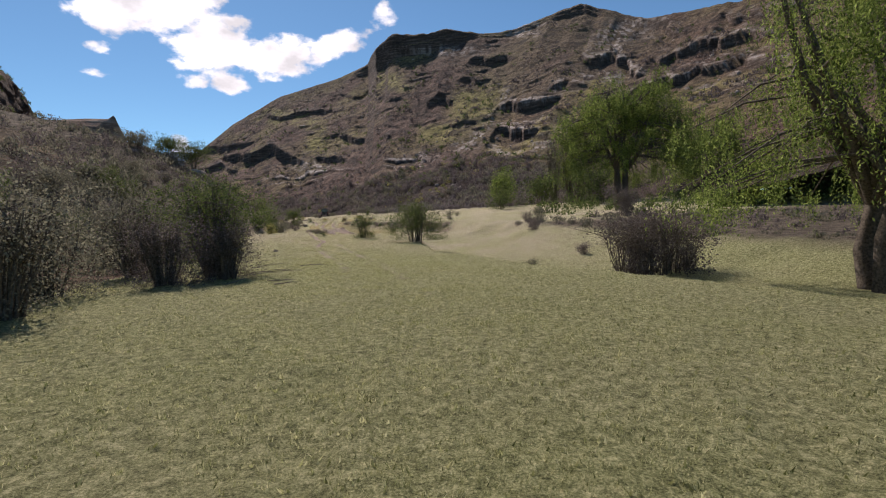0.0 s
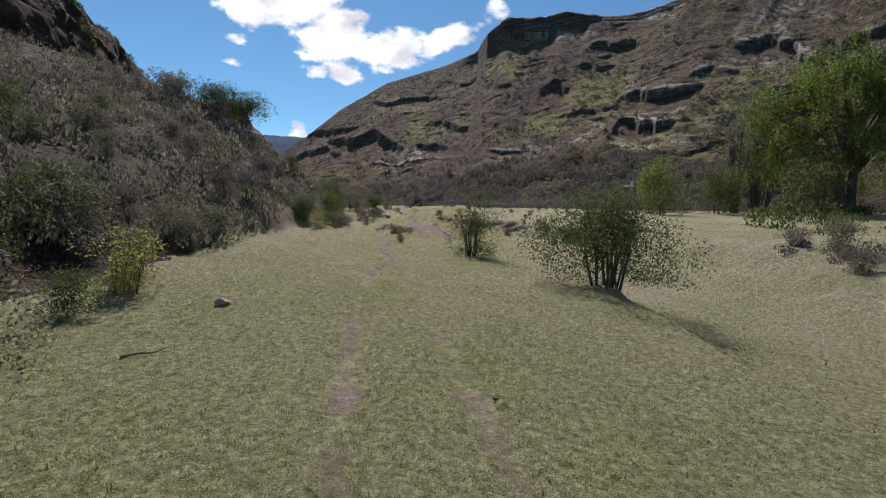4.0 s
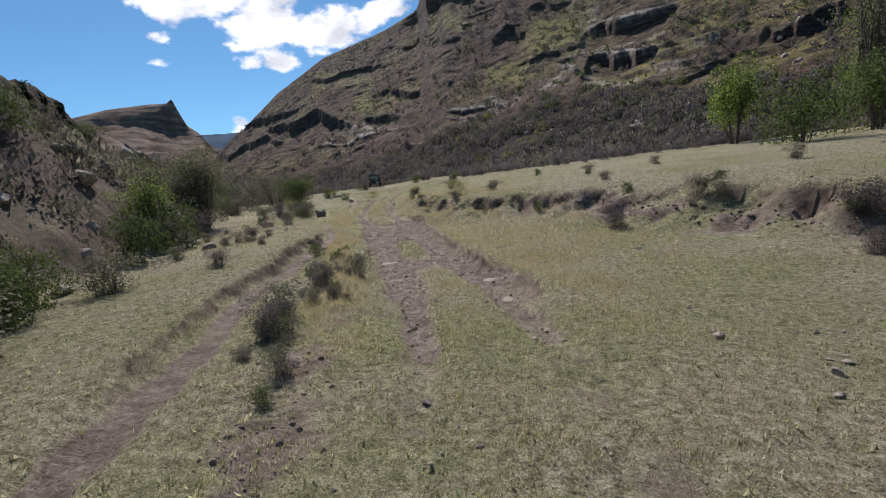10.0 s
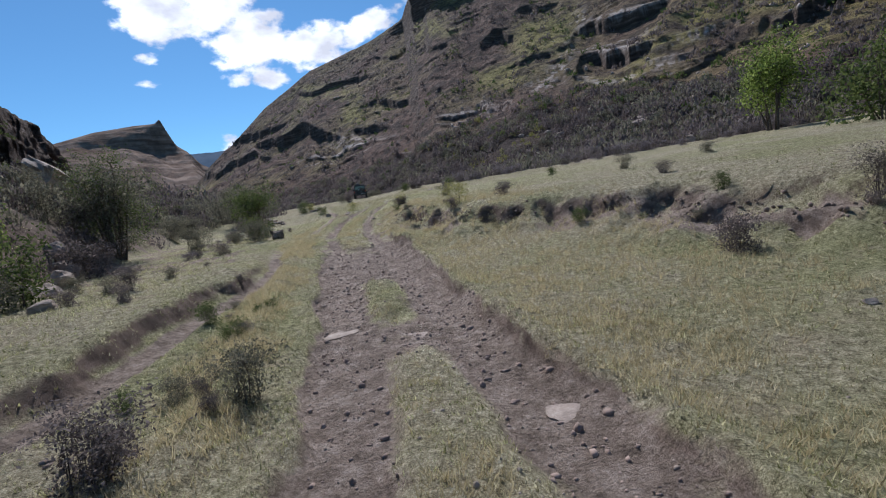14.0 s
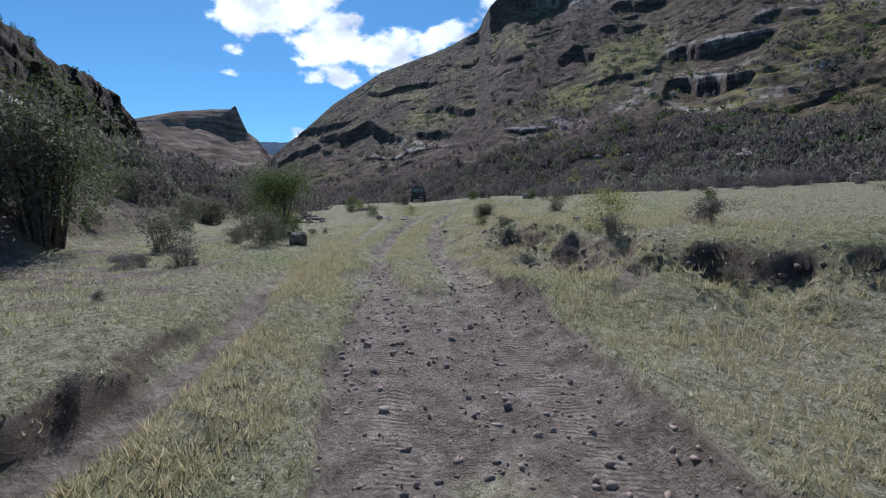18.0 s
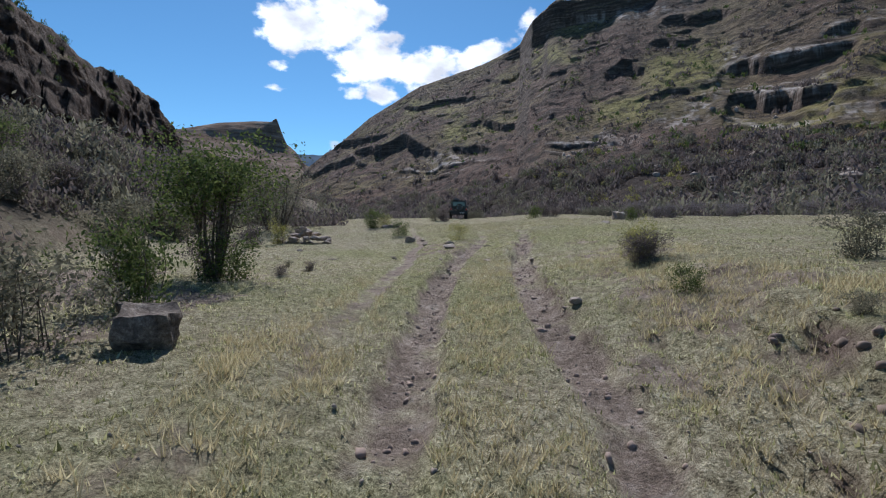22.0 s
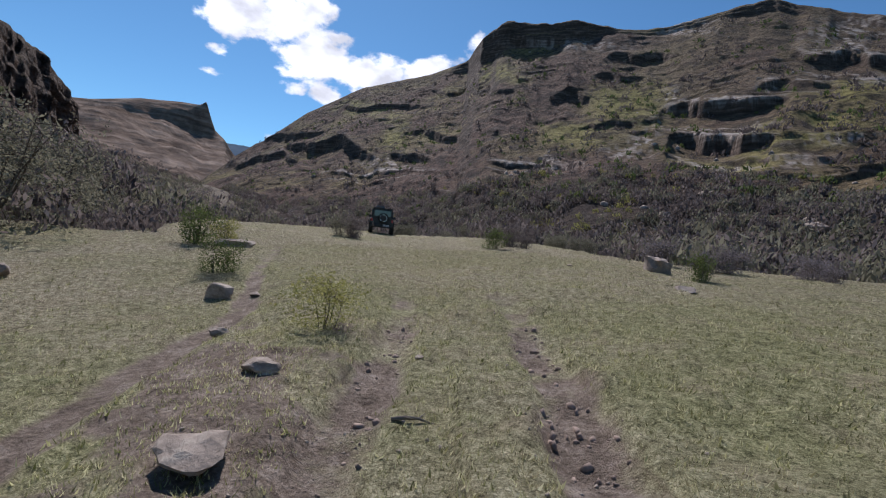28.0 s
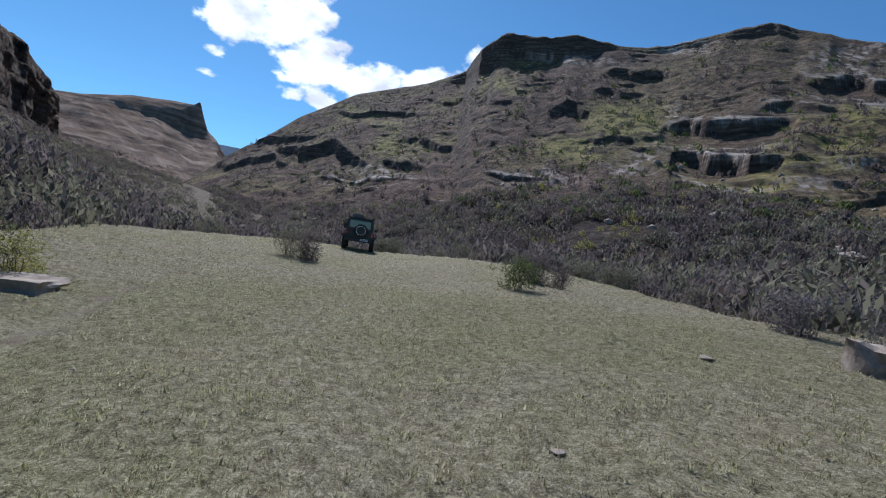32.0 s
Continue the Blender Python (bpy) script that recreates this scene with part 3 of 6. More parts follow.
def tubes(lines, sides=5):
    """Tapered tubes along polylines: rows of (points, radii)."""
    vs, fs = [], []
    for pts, rad in lines:
        pts = np.asarray(pts, float)
        base = len(vs)
        for i, p in enumerate(pts):
            t = pts[min(i + 1, len(pts) - 1)] - pts[max(i - 1, 0)]
            t = t / (np.linalg.norm(t) + 1e-9)
            a = np.cross(t, (0.3, 0.9, 0.31))
            a /= np.linalg.norm(a) + 1e-9
            b = np.cross(t, a)
            for k in range(sides):
                w = 2 * math.pi * k / sides
                vs.append(p + rad[i] * (math.cos(w) * a + math.sin(w) * b))
        for i in range(len(pts) - 1):
            for k in range(sides):
                q = base + i * sides
                fs.append((q + k, q + (k + 1) % sides, q + sides + (k + 1) % sides, q + sides + k))
    return np.array(vs), np.array(fs)


def leaves(points, size, rng, slim=0.45, droop=0.0):
    """One folded leaf (two triangles) at each point, turned at random."""
    n = len(points)
    d = rng.normal(size=(n, 3))
    d[:, 2] -= droop
    d /= np.linalg.norm(d, axis=1)[:, None] + 1e-9
    s = rng.normal(size=(n, 3))
    s = np.cross(d, s)
    s /= np.linalg.norm(s, axis=1)[:, None] + 1e-9
    k = (size * rng.uniform(0.6, 1.4, n))[:, None]
    a, c = points - d * k * 0.5, points + d * k * 0.5
    b, e = points + s * k * slim * 0.5, points - s * k * slim * 0.5
    v = np.stack([a, b, c, e], 1).reshape(-1, 3)
    f = (np.arange(n)[:, None] * 4 + np.array([0, 1, 2, 3])).astype(np.int32)
    return v, f


def blob_points(n, rng, rx, ry, rz, lumps=6, hollow=0.35):
    """Points in an uneven crown made of several lumps, denser to the outside."""
    c = rng.normal(size=(lumps, 3)) * np.array([rx, ry, rz]) * 0.42
    r = rng.uniform(0.42, 0.72, lumps)
    i = rng.integers(0, lumps, n)
    d = rng.normal(size=(n, 3))
    d /= np.linalg.norm(d, axis=1)[:, None]
    q = rng.uniform(hollow, 1, n) ** 0.6
    return c[i] + d * (q * r[i])[:, None] * np.array([rx, ry, rz])


# ---------------------------------------------------------------- ground
def spread(lo, hi, fine_lo, fine_hi, step, grow=1.12):
    xs = list(np.arange(fine_lo, fine_hi + 1e-6, step))
    s = step
    while xs[-1] < hi:
        s *= grow
        xs.append(xs[-1] + s)
    s = step
    while xs[0] > lo:
        s *= grow
        xs.insert(0, xs[0] - s)
    return np.array(xs)


def bank_soil(u, y):
    """Bare earth below the broken lip of the bank."""
    x = u + track_x(y)
    e = np.interp(y, BANK_Y, BANK_X)
    return 0.95 * np.exp(-(((x - e + 1.1) / 1.6) ** 2)) * ease((y - 52) / 4) * ease((80 - y) / 6) * ease(0.6 + 2.5 * fbm(x * 0.7, y * 0.7, 3, 23))


def stubble(u, y):
    """Thin dry ground on the left shoulder and round the late part of the track."""
    x = u + track_x(y)
    a = ease((-u - 3.6) / 1.2) * ease((y - 62) / 6) * ease((84 - y) / 6)
    b = ease((u - 1.2) / 1.0) * ease((5.0 - u) / 2) * ease((y - 74) / 4) * ease((90 - y) / 6)
    c = ease((-u - 0.7) / 0.8) * ease((3.4 + u) / 0.8) * ease((y - 84.5) / 2) * ease((91.5 - y) / 1.5)
    d = 1.3 * np.exp(-(((x + 12.25 + 0.17 * (y - 44)) / 0.55) ** 2)) * ease((y - 41) / 3) * ease((56 - y) / 4)
    return 0.62 * np.maximum(np.maximum(np.maximum(a * 1.5, b), c * 2.1), d) * ease(0.55 + 2.6 * fbm(x * 0.8, y * 0.8, 4, 24))


us, ys = spread(-75, 110, -5.5, 7, 0.1, 1.05), spread(-70, 260, -5, 104, 0.14, 1.06)
U, Y = np.meshgrid(us, ys)
X = U + track_x(Y)
Z = ground_z(X, Y)
nu, ny = len(us), len(ys)
grid = np.arange(nu * ny).reshape(ny, nu)
quads = np.stack([grid[:-1, :-1], grid[:-1, 1:], grid[1:, 1:], grid[1:, :-1]], -1).reshape(-1, 4)
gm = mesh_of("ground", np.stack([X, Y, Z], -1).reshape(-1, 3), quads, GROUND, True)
a_bare = gm.attributes.new("bare", "FLOAT", "POINT")
a_bare.data.foreach_set("value", np.maximum(np.maximum(worn(U, Y), footpath(U, Y)), np.maximum(bank_soil(U, Y), stubble(U, Y))).ravel().astype(np.float32))
a_tread = gm.attributes.new("tread", "FLOAT", "POINT")
rut_c = np.interp(Y, [52, 57, 63, 70, 74, 78, 84], [0.1, 0.35, 0.45, 0.35, 0.1, -0.05, -0.15])
a_tread.data.foreach_set("value", (np.maximum(np.exp(-(((U - rut_c - 0.9) / 0.22) ** 4)), np.exp(-(((U - rut_c + 0.9) / 0.22) ** 4))) * ease((Y - 58) / 4) * ease((75 - Y) / 5)).ravel().astype(np.float32))
a_scrub = gm.attributes.new("scrub", "FLOAT", "POINT")
scr = np.maximum(ease((X - np.interp(Y, BANK_Y, BANK_X) + 2.5 * fbm(X * 0.3, Y * 0.3, 3, 32)) / 2.5) * ease((46 - Y) / 6), ease((foot_x(Y) - X + 2.0 * fbm(X * 0.4, Y * 0.4, 3, 31)) / 3.0))
scr = np.maximum(scr, ease(beyond(X, Y) / 2.5) * ease((Y - 97) / 3))
a_scrub.data.foreach_set("value", scr.ravel().astype(np.float32))
tagged(new("ground", gm), "grazed valley meadow with bare wheel ruts and footpath", "ground", kind="structure")

bm = bmesh.new()
bmesh.ops.create_grid(bm, x_segments=24, y_segments=24, size=4200)
for v in bm.verts:
    v.co.z = -9.0
far = part("ground_far", bm, HILL, None)
tagged(far, "brown land beyond the valley out to the horizon", "ground", kind="structure")

# ---------------------------------------------------------------- hills
HUB = np.array([-21.0, 91.8])
H_AZ = [38, 35, 33, 31, 30, 24, 18, 10, 5.6, 4.2, 2.2, -3, -7, -11.5, -15.5, -19, -23, -26.2, -30.4, -35.4, -50, -70, -95]
H_EL = [0.5, 2.4, 4.3, 6.2, 7.0, 12.4, 16.3, 18.9, 21.0, 23.4, 25.1, 25.4, 25.7, 24.9, 24.7, 25.3, 26.0, 26.5, 25.1, 23.6, 23, 22, 20]
H_FAR = [520, 520, 520, 520, 520, 480, 450, 430, 405, 345, 335, 330, 330, 330, 330, 330, 330, 330, 320, 300, 260, 220, 200]
H_NEAR = [190, 185, 180, 170, 165, 140, 118, 92, 82, 80, 76, 70, 66, 62, 60, 60, 58, 56, 54, 50, 50, 60, 70]


CAP_AZ = [8, 5.4, 4.2, 3.0, -0.7, -5.3, -8.5, -11.5, -14, -16.5, -20.5, -22, -23.5, -26, -28.6, -30, -33, -40]
CAP = [0, 8, 16, 19, 15, 12.5, 9, 2, 2, 4, 3.5, 2, 5, 6, 4, 1, 3, 2]


def on_az(az, xs, ys):
    return np.interp(-az, [-a for a in xs], ys)


def hill_height(az, f):
    """Place and height of the big hill before its ledges are cut, along azimuth az from the hub, at fraction f of the slope."""
    near, farr = on_az(az, H_AZ, H_NEAR), on_az(az, H_AZ, H_FAR)
    crest = 3.2 + np.tan(np.radians(on_az(az, H_AZ, H_EL))) * farr
    cap = on_az(az, CAP_AZ, CAP)
    crest = crest + (1.5 + 0.25 * cap) * fbm(az / 1.3, az * 0 + 4, 4, 46)
    r = near + (farr - near) * f
    base = np.interp(-az, [-20, 10, 30], [1.0, 3.0, 3.5])
    z = base + (crest - cap - base) * np.clip(f, 0, 1) ** 1.4
    z = z - 90 * np.clip(-f, 0, 1)
    px, py = HUB[0] - np.sin(np.radians(az)) * r, HUB[1] + np.cos(np.radians(az)) * r
    inner = ease(f / 0.05) * ease((1.0 - f) / 0.06)
    z = z + inner * (13 * fbm(px / 90, py / 90, 3, 41) * ease(f / 0.25) + 2.8 * fbm(px / 16, py / 16, 3, 42) + 1.3 * fbm(px / 5, py / 5, 3, 43))
    craggy = ease(4 * fbm(px / 38, py / 38, 3, 40) + 0.1) * ease(f / 0.2)
    z = z + inner * craggy * (1.8 - 6.0 * np.abs(fbm(px / 13, py / 13, 3, 39)))
    top = 0.972 + 0.02 * fbm(az / 1.5, az * 0 + 1, 3, 45)
    z = z + cap * (0.6 * ease((f - top) / 0.008) + 0.4 * ease((f - top - 0.012) / 0.006))
    return px, py, z, r, inner


# rock ledges: azimuths, elevation of the brow seen from the hub, height of the face in degrees, pale lip
LEDGES = [((-17.3, -20, -24, -29.6), (16.8, 17.5, 17.7, 17.8), 2.2, 0.8), ((-18.8, -21, -25, -29.0), (14.7, 15.0, 14.8, 14.4), 2.9, 1.0),
          ((-21.5, -25.8, -31.6, -37.5, -46), (12.2, 10.9, 10.5, 11.5, 12), 0.85, 0.1), ((-29, -33, -36.4, -41), (21.7, 21.3, 19.9, 18.6), 1.5, 0.9),
          ((-31.5, -36, -43), (24.7, 23.2, 21.6), 1.2, 0.4), ((-10, -13, -18.5), (22.2, 22.4, 22.3), 1.7, 0.0), ((-9.5, -12, -15.5), (20.5, 20.7, 20.2), 1.4, 0.0),
          ((-5, -7, -9.5), (18.2, 18.9, 18.4), 2.0, 0.0), ((-8.5, -12, -17.2), (15.0, 15.6, 15.2), 1.0, 0.1), ((-14.5, -18, -22), (25.0, 25.1, 24.9), 0.5, 0.8),
          ((34, 29, 24.5), (4.9, 6.4, 8.0), 1.0, 0.2), ((26, 22, 19, 15.5), (8.8, 9.8, 10.0, 9.6), 3.0, 0.1), ((22, 16, 12, 7.5), (6.0, 7.1, 8.0, 8.3), 0.6, 0.9),
          ((14, 11, 8.5), (9.6, 9.9, 9.4), 1.5, 0.1), ((12.5, 9, 4.5), (12.0, 12.6, 12.3), 1.6, 0.0), ((10, 5, -1), (17.0, 17.9, 18.2), 1.0, 0.0), ((21, 16, 9), (13.4, 14.8, 15.6), 0.9, 0.1),
          ((29, 25, 21), (8.6, 10.0, 11.2), 1.1, 0.0), ((2, -3, -9), (9.8, 10.3, 10.5), 0.7, 0.8), ((-26, -29, -33), (18.9, 19.2, 18.8), 0.7, 0.5),
          ((-37, -44, -54, -64), (16.6, 17.5, 17.8, 16), 1.7, 0.7), ((-40, -48, -58), (19.6, 20.2, 19.8), 1.5, 0.5), ((-41, -50, -60), (13.2, 13.6, 12.6), 2.3, 0.2), ((-46, -56, -70), (22, 21.6, 20.5), 1.0, 0.4)]
fa = np.concatenate([np.arange(38, -50, -0.22), np.arange(-50, -130, -0.7)])
ff = np.concatenate([np.linspace(-0.06, 0.1, 40), np.linspace(0.1025, 0.9, 340), np.linspace(0.902, 1.0, 60), np.array([1.02, 1.05, 1.1, 1.2])])
F, A = np.meshgrid(ff, fa)
PX, PY, PZ, PR, INNER = hill_height(A, F)
rocky, green = np.zeros_like(PZ), np.zeros_like(PZ)
EL0 = np.degrees(np.arctan2(PZ - 3.2, PR))
jut = np.zeros_like(PZ)
for azs, els, dh, pale in LEDGES:
    lo, hi = azs[-1], azs[0]
    dh = dh * (0.72 if pale > 0.1 else 0.5)
    calm = 0.2 if pale >= 0.8 and dh > 1.2 else 1.0
    win = np.sqrt(np.clip(1.6 * (1 - np.abs(A - (lo + hi) / 2) / ((hi - lo) / 2)), 0, 1)) * ease(1.2 + 1.8 * calm * fbm(A / 2.0 + dh * 9, A * 0 + els[0], 3, 56))
    brow = on_az(A, azs, els) + calm * (1.4 * dh * fbm(A / 1.8, A * 0 + els[0], 2, 50) + 0.3 * fbm(PX / 14, PY / 14, 2, 38)) + 0.25 * fbm(A / 0.9, A * 0, 2, 37)
    e = EL0 - brow
    tall = np.tan(np.radians(dh)) * PR * win * (1 + 0.8 * calm * fbm(PX / 14, PY / 14, 2, 51))
    # the bench in front is dug out, the brow juts over it
    PZ = PZ - INNER * 0.95 * tall * ease((e + 3.0 * dh) / (2.8 * dh)) * ease((0.06 - e) / 0.12)
    jut = jut + INNER * 0.3 * tall * ease((e + 0.1) / 0.15) * ease((0.9 * dh - e) / (0.8 * dh))
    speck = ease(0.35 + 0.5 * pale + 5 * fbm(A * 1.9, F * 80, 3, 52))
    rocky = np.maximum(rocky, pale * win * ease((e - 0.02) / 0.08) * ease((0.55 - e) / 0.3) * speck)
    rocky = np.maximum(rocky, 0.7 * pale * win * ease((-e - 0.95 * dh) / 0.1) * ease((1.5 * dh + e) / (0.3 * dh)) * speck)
PX, PY = PX + np.sin(np.radians(A)) * jut, PY - np.cos(np.radians(A)) * jut
# small broken outcrops
strata = PZ / 7.5 + 3.0 * fbm(PX / 30, PY / 30, 3, 53)
st = strata - np.floor(strata)
keep = ease(5 * fbm(PX / 14, PY / 14, 3, 54) - 0.15) * ease(F / 0.1)
PZ = PZ + INNER * 1.7 * (ease((st - 0.8) / 0.1) - st) * keep
rocky = np.maximum(rocky, keep * ease((st - 0.9) / 0.05) * ease(5 * fbm(A * 1.3, F * 50, 3, 57)) * 0.6)
# pale slabs and scree, then grassy patches: azimuth, elevation, half width, half height
for a0, e0, hw, hh in [(-18.2, 18.2, 1.0, 0.9), (-17.2, 15.2, 0.8, 1.2), (-16.2, 13.4, 1.4, 0.9), (-14.5, 12.2, 2.4, 0.7), (-27.3, 19.2, 1.0, 0.45), (-33, 22.9, 3.0, 1.0), (-36, 19.0, 2.2, 0.5),
                       (-6.5, 23.3, 5.5, 0.45), (-18.5, 24.4, 3.0, 0.35), (13.8, 8.5, 3.2, 0.45), (-7, 10.6, 3.5, 0.5), (-31, 11.8, 2.5, 0.5), (-34, 13.6, 3, 0.5)]:
    rocky = np.maximum(rocky, 0.9 * np.exp(-(((A - a0) / hw) ** 2) - ((EL0 - e0) / hh) ** 2) * ease(0.3 + 5.5 * fbm(A * 2.4, F * 90, 3, 58)))
for a0, e0, hw, hh in [(-13.5, 17.6, 4.6, 2.2), (-25, 12.3, 5.5, 1.0), (-31, 14.6, 5, 1.8), (-8, 14.0, 4, 1.3), (13.5, 12.0, 1.6, 2.2), (-34, 18, 4, 1.0), (-48, 15, 9, 1.4), (-50, 11, 10, 1.2), (17, 14, 4, 0.9), (2, 20, 4, 1)]:
    green = np.maximum(green, np.exp(-(((A - a0) / hw) ** 4) - ((EL0 - e0) / hh) ** 4) * ease(0.85 + 3.0 * fbm(PX / 14, PY / 14, 3, 59)))
drop = np.where(F > 1, (F - 1) * 500, 0)
PZ = PZ - drop
na, nf = A.shape
grid = np.arange(na * nf).reshape(na, nf)
quads = np.stack([grid[:-1, :-1], grid[:-1, 1:], grid[1:, 1:], grid[1:, :-1]], -1).reshape(-1, 4)
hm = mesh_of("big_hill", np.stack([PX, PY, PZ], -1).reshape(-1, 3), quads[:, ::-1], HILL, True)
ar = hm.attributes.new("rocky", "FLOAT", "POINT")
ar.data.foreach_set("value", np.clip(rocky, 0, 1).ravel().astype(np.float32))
at = hm.attributes.new("litter_shade", "FLOAT", "POINT")
at.data.foreach_set("value", (0.75 * ease((0.25 - F + 0.1 * fbm(PX / 20, PY / 20, 3, 49)) / 0.08)).ravel().astype(np.float32))
ad = hm.attributes.new("dry", "FLOAT", "POINT")
dry = ease((-A - 6) / 14) * (0.25 + 0.75 * ease((A + 50) / 10)) * ease((EL0 - 9) / 4) * ease(0.75 + 2.2 * fbm(PX / 45, PY / 45, 4, 47)) + 0.5 * ease(3 * fbm(PX / 25, PY / 25, 3, 48) - 0.1)
ad.data.foreach_set("value", np.clip(dry, 0, 1).ravel().astype(np.float32))
ag = hm.attributes.new("green", "FLOAT", "POINT")
ag.data.foreach_set("value", np.clip(green, 0, 1).ravel().astype(np.float32))
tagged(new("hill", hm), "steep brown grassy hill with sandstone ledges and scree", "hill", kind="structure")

# left valley side with a cliff band along its top, coloured dark for shade
L_FOOT = np.array([(-9, -60), (-10, 8), (-14, 30), (-19, 50), (-26, 68), (-36, 88), (-45, 115), (-62, 150), (-100, 215), (-165, 300), (-235, 380)], float)
L_TOP = np.array([(-62, -70, 44), (-70, 10, 44), (-85, 60, 45), (-100, 100, 46), (-110, 122, 44), (-122, 143, 44), (-150, 180, 46), (-175, 213, 54), (-200, 246, 57), (-222, 278, 55), (-243, 305, 51)], float)
ss, fs_ = np.linspace(0, 10, 360), np.concatenate([np.linspace(0.0, 0.86, 140), np.linspace(0.863, 1.03, 90), np.linspace(1.05, 1.5, 12)])
FF, SS = np.meshgrid(fs_, ss)
fx, fy = np.interp(SS, range(11), L_FOOT[:, 0]), np.interp(SS, range(11), L_FOOT[:, 1])
tx, ty, tz = (np.interp(SS, range(11), L_TOP[:, k]) for k in range(3))
LX, LY = fx + (tx - fx) * FF, fy + (ty - fy) * FF
expo = np.interp(SS, [0, 3, 4, 5, 6, 10], [1.15, 1.1, 0.85, 0.95, 1.0, 1.1])
cliff = np.interp(SS, [0, 3, 4.5, 5.3, 6, 7.5, 10], [14, 16, 24, 24, 18, 25, 26]) + 6 * fbm(SS * 3, SS * 0, 3, 61)
base = np.minimum(FF, 1) ** expo * (tz - cliff) - 0.6
LZ = base + 3.5 * fbm(LX / 12, LY / 12, 4, 62) * ease(FF / 0.2) + 5 * fbm(LX / 40, LY / 40, 3, 63) * ease(FF / 0.3)
brow = 0.93 + 0.05 * fbm(SS * 4, FF * 0, 3, 64)
LZ = LZ + cliff * (0.5 * ease((FF - brow) / 0.025) + 0.2 * ease((FF - brow - 0.03) / 0.012) + 0.3 * ease((FF - brow - 0.05) / 0.018)) + np.where(FF > 1, (FF - 1) * 14, 0)
wall = ease((FF - brow + 0.02) / 0.02) * ease((brow + 0.075 - FF) / 0.02)
push = wall * (6 * fbm(SS * 3.2, LZ / 6, 3, 65) + 5 * fbm(SS * 1.6, LZ / 2.2, 3, 67) + 2.2 * fbm(SS * 7, LZ / 1.5, 3, 66) - 2.5 * ease((FF - brow) / 0.03))
away = np.hypot(tx - fx, ty - fy)
LX, LY = LX + push * (tx - fx) / away, LY + push * (ty - fy) / away
nose = np.clip(SS - 9.88, 0, 0.12) / 0.12
LZ = LZ * (1 - 0.9 * ease(nose))
gsel = ground_z(LX, LY, False)
LZ = np.where(FF < 0.12, np.minimum(LZ, gsel - 0.3 + FF * 8), LZ)
na, nf = SS.shape
grid = np.arange(na * nf).reshape(na, nf)
quads = np.stack([grid[:-1, :-1], grid[:-1, 1:], grid[1:, 1:], grid[1:, :-1]], -1).reshape(-1, 4)
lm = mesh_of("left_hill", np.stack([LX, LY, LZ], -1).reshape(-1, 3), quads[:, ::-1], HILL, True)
lr = lm.attributes.new("rocky", "FLOAT", "POINT")
lr.data.foreach_set("value", np.zeros(SS.size, np.float32))
# The valley side's shade is put into its colour as uneven darkening.
lt = lm.attributes.new("litter_shade", "FLOAT", "POINT")
lt.data.foreach_set("value", (0.6 * ease(0.7 + 2 * fbm(LX / 15, LY / 15, 3, 68))).ravel().astype(np.float32))
tagged(new("hill", lm), "scrubby valley side topped by a sandstone cliff with shade in its colour", "hill", kind="structure")

# distant flat-topped mountain with a beaked cliff, and behind it a ridge painted blue for haze
M_AZ = [62, 52, 46, 44, 40, 36.4, 34.6, 34.1, 33.7, 33.0, 32.0, 31.0, 29.5, 27, 22]
M_EL = [9, 9.0, 9.3, 9.6, 10.7, 11.2, 11.3, 11.7, 10.6, 9.0, 8.2, 6.6, 5.2, 3.5, 2]
ma, mf = np.arange(62, 22, -0.12), np.concatenate([np.linspace(0, 0.82, 60), np.linspace(0.825, 1.0, 40), [1.03, 1.1]])
MF, MA = np.meshgrid(mf, ma)
crest = np.tan(np.radians(np.interp(-MA, [-a for a in M_AZ], M_EL))) * 1420
under = np.interp(-MA, [-42, -37, -34, -30], [0.96, 0.86, 0.76, 0.8]) * np.tan(np.radians(np.interp(-MA, [-62, -50, -38, -34, -31.5, -29.5, -27, -22], [9, 9.2, 10.9, 10.6, 10.2, 9.0, 5, 2]))) * 1420
under = np.minimum(under, crest)
MR = 420 + 1000 * MF
cap = ease((MF - 0.9 - 0.05 * fbm(MA / 2, MA * 0, 3, 70)) / 0.04) * (0.75 + 0.25 * ease((MF - 0.93) / 0.03))
MX, MY = HUB[0] - np.sin(np.radians(MA)) * MR, HUB[1] + np.cos(np.radians(MA)) * MR
MZ = -4 + under * np.minimum(MF, 1) ** 1.25 + (crest - under) * cap + (45 * fbm(MX / 160, MY / 160, 4, 71) + 22 * fbm(MX / 40, MY / 40, 4, 72)) * ease(MF / 0.2) * ease((1 - MF) / 0.1)
MZ = MZ - np.where(MF > 1, (MF - 1) * 900, 0)
na, nf = MA.shape
grid = np.arange(na * nf).reshape(na, nf)
quads = np.stack([grid[:-1, :-1], grid[:-1, 1:], grid[1:, 1:], grid[1:, :-1]], -1).reshape(-1, 4)


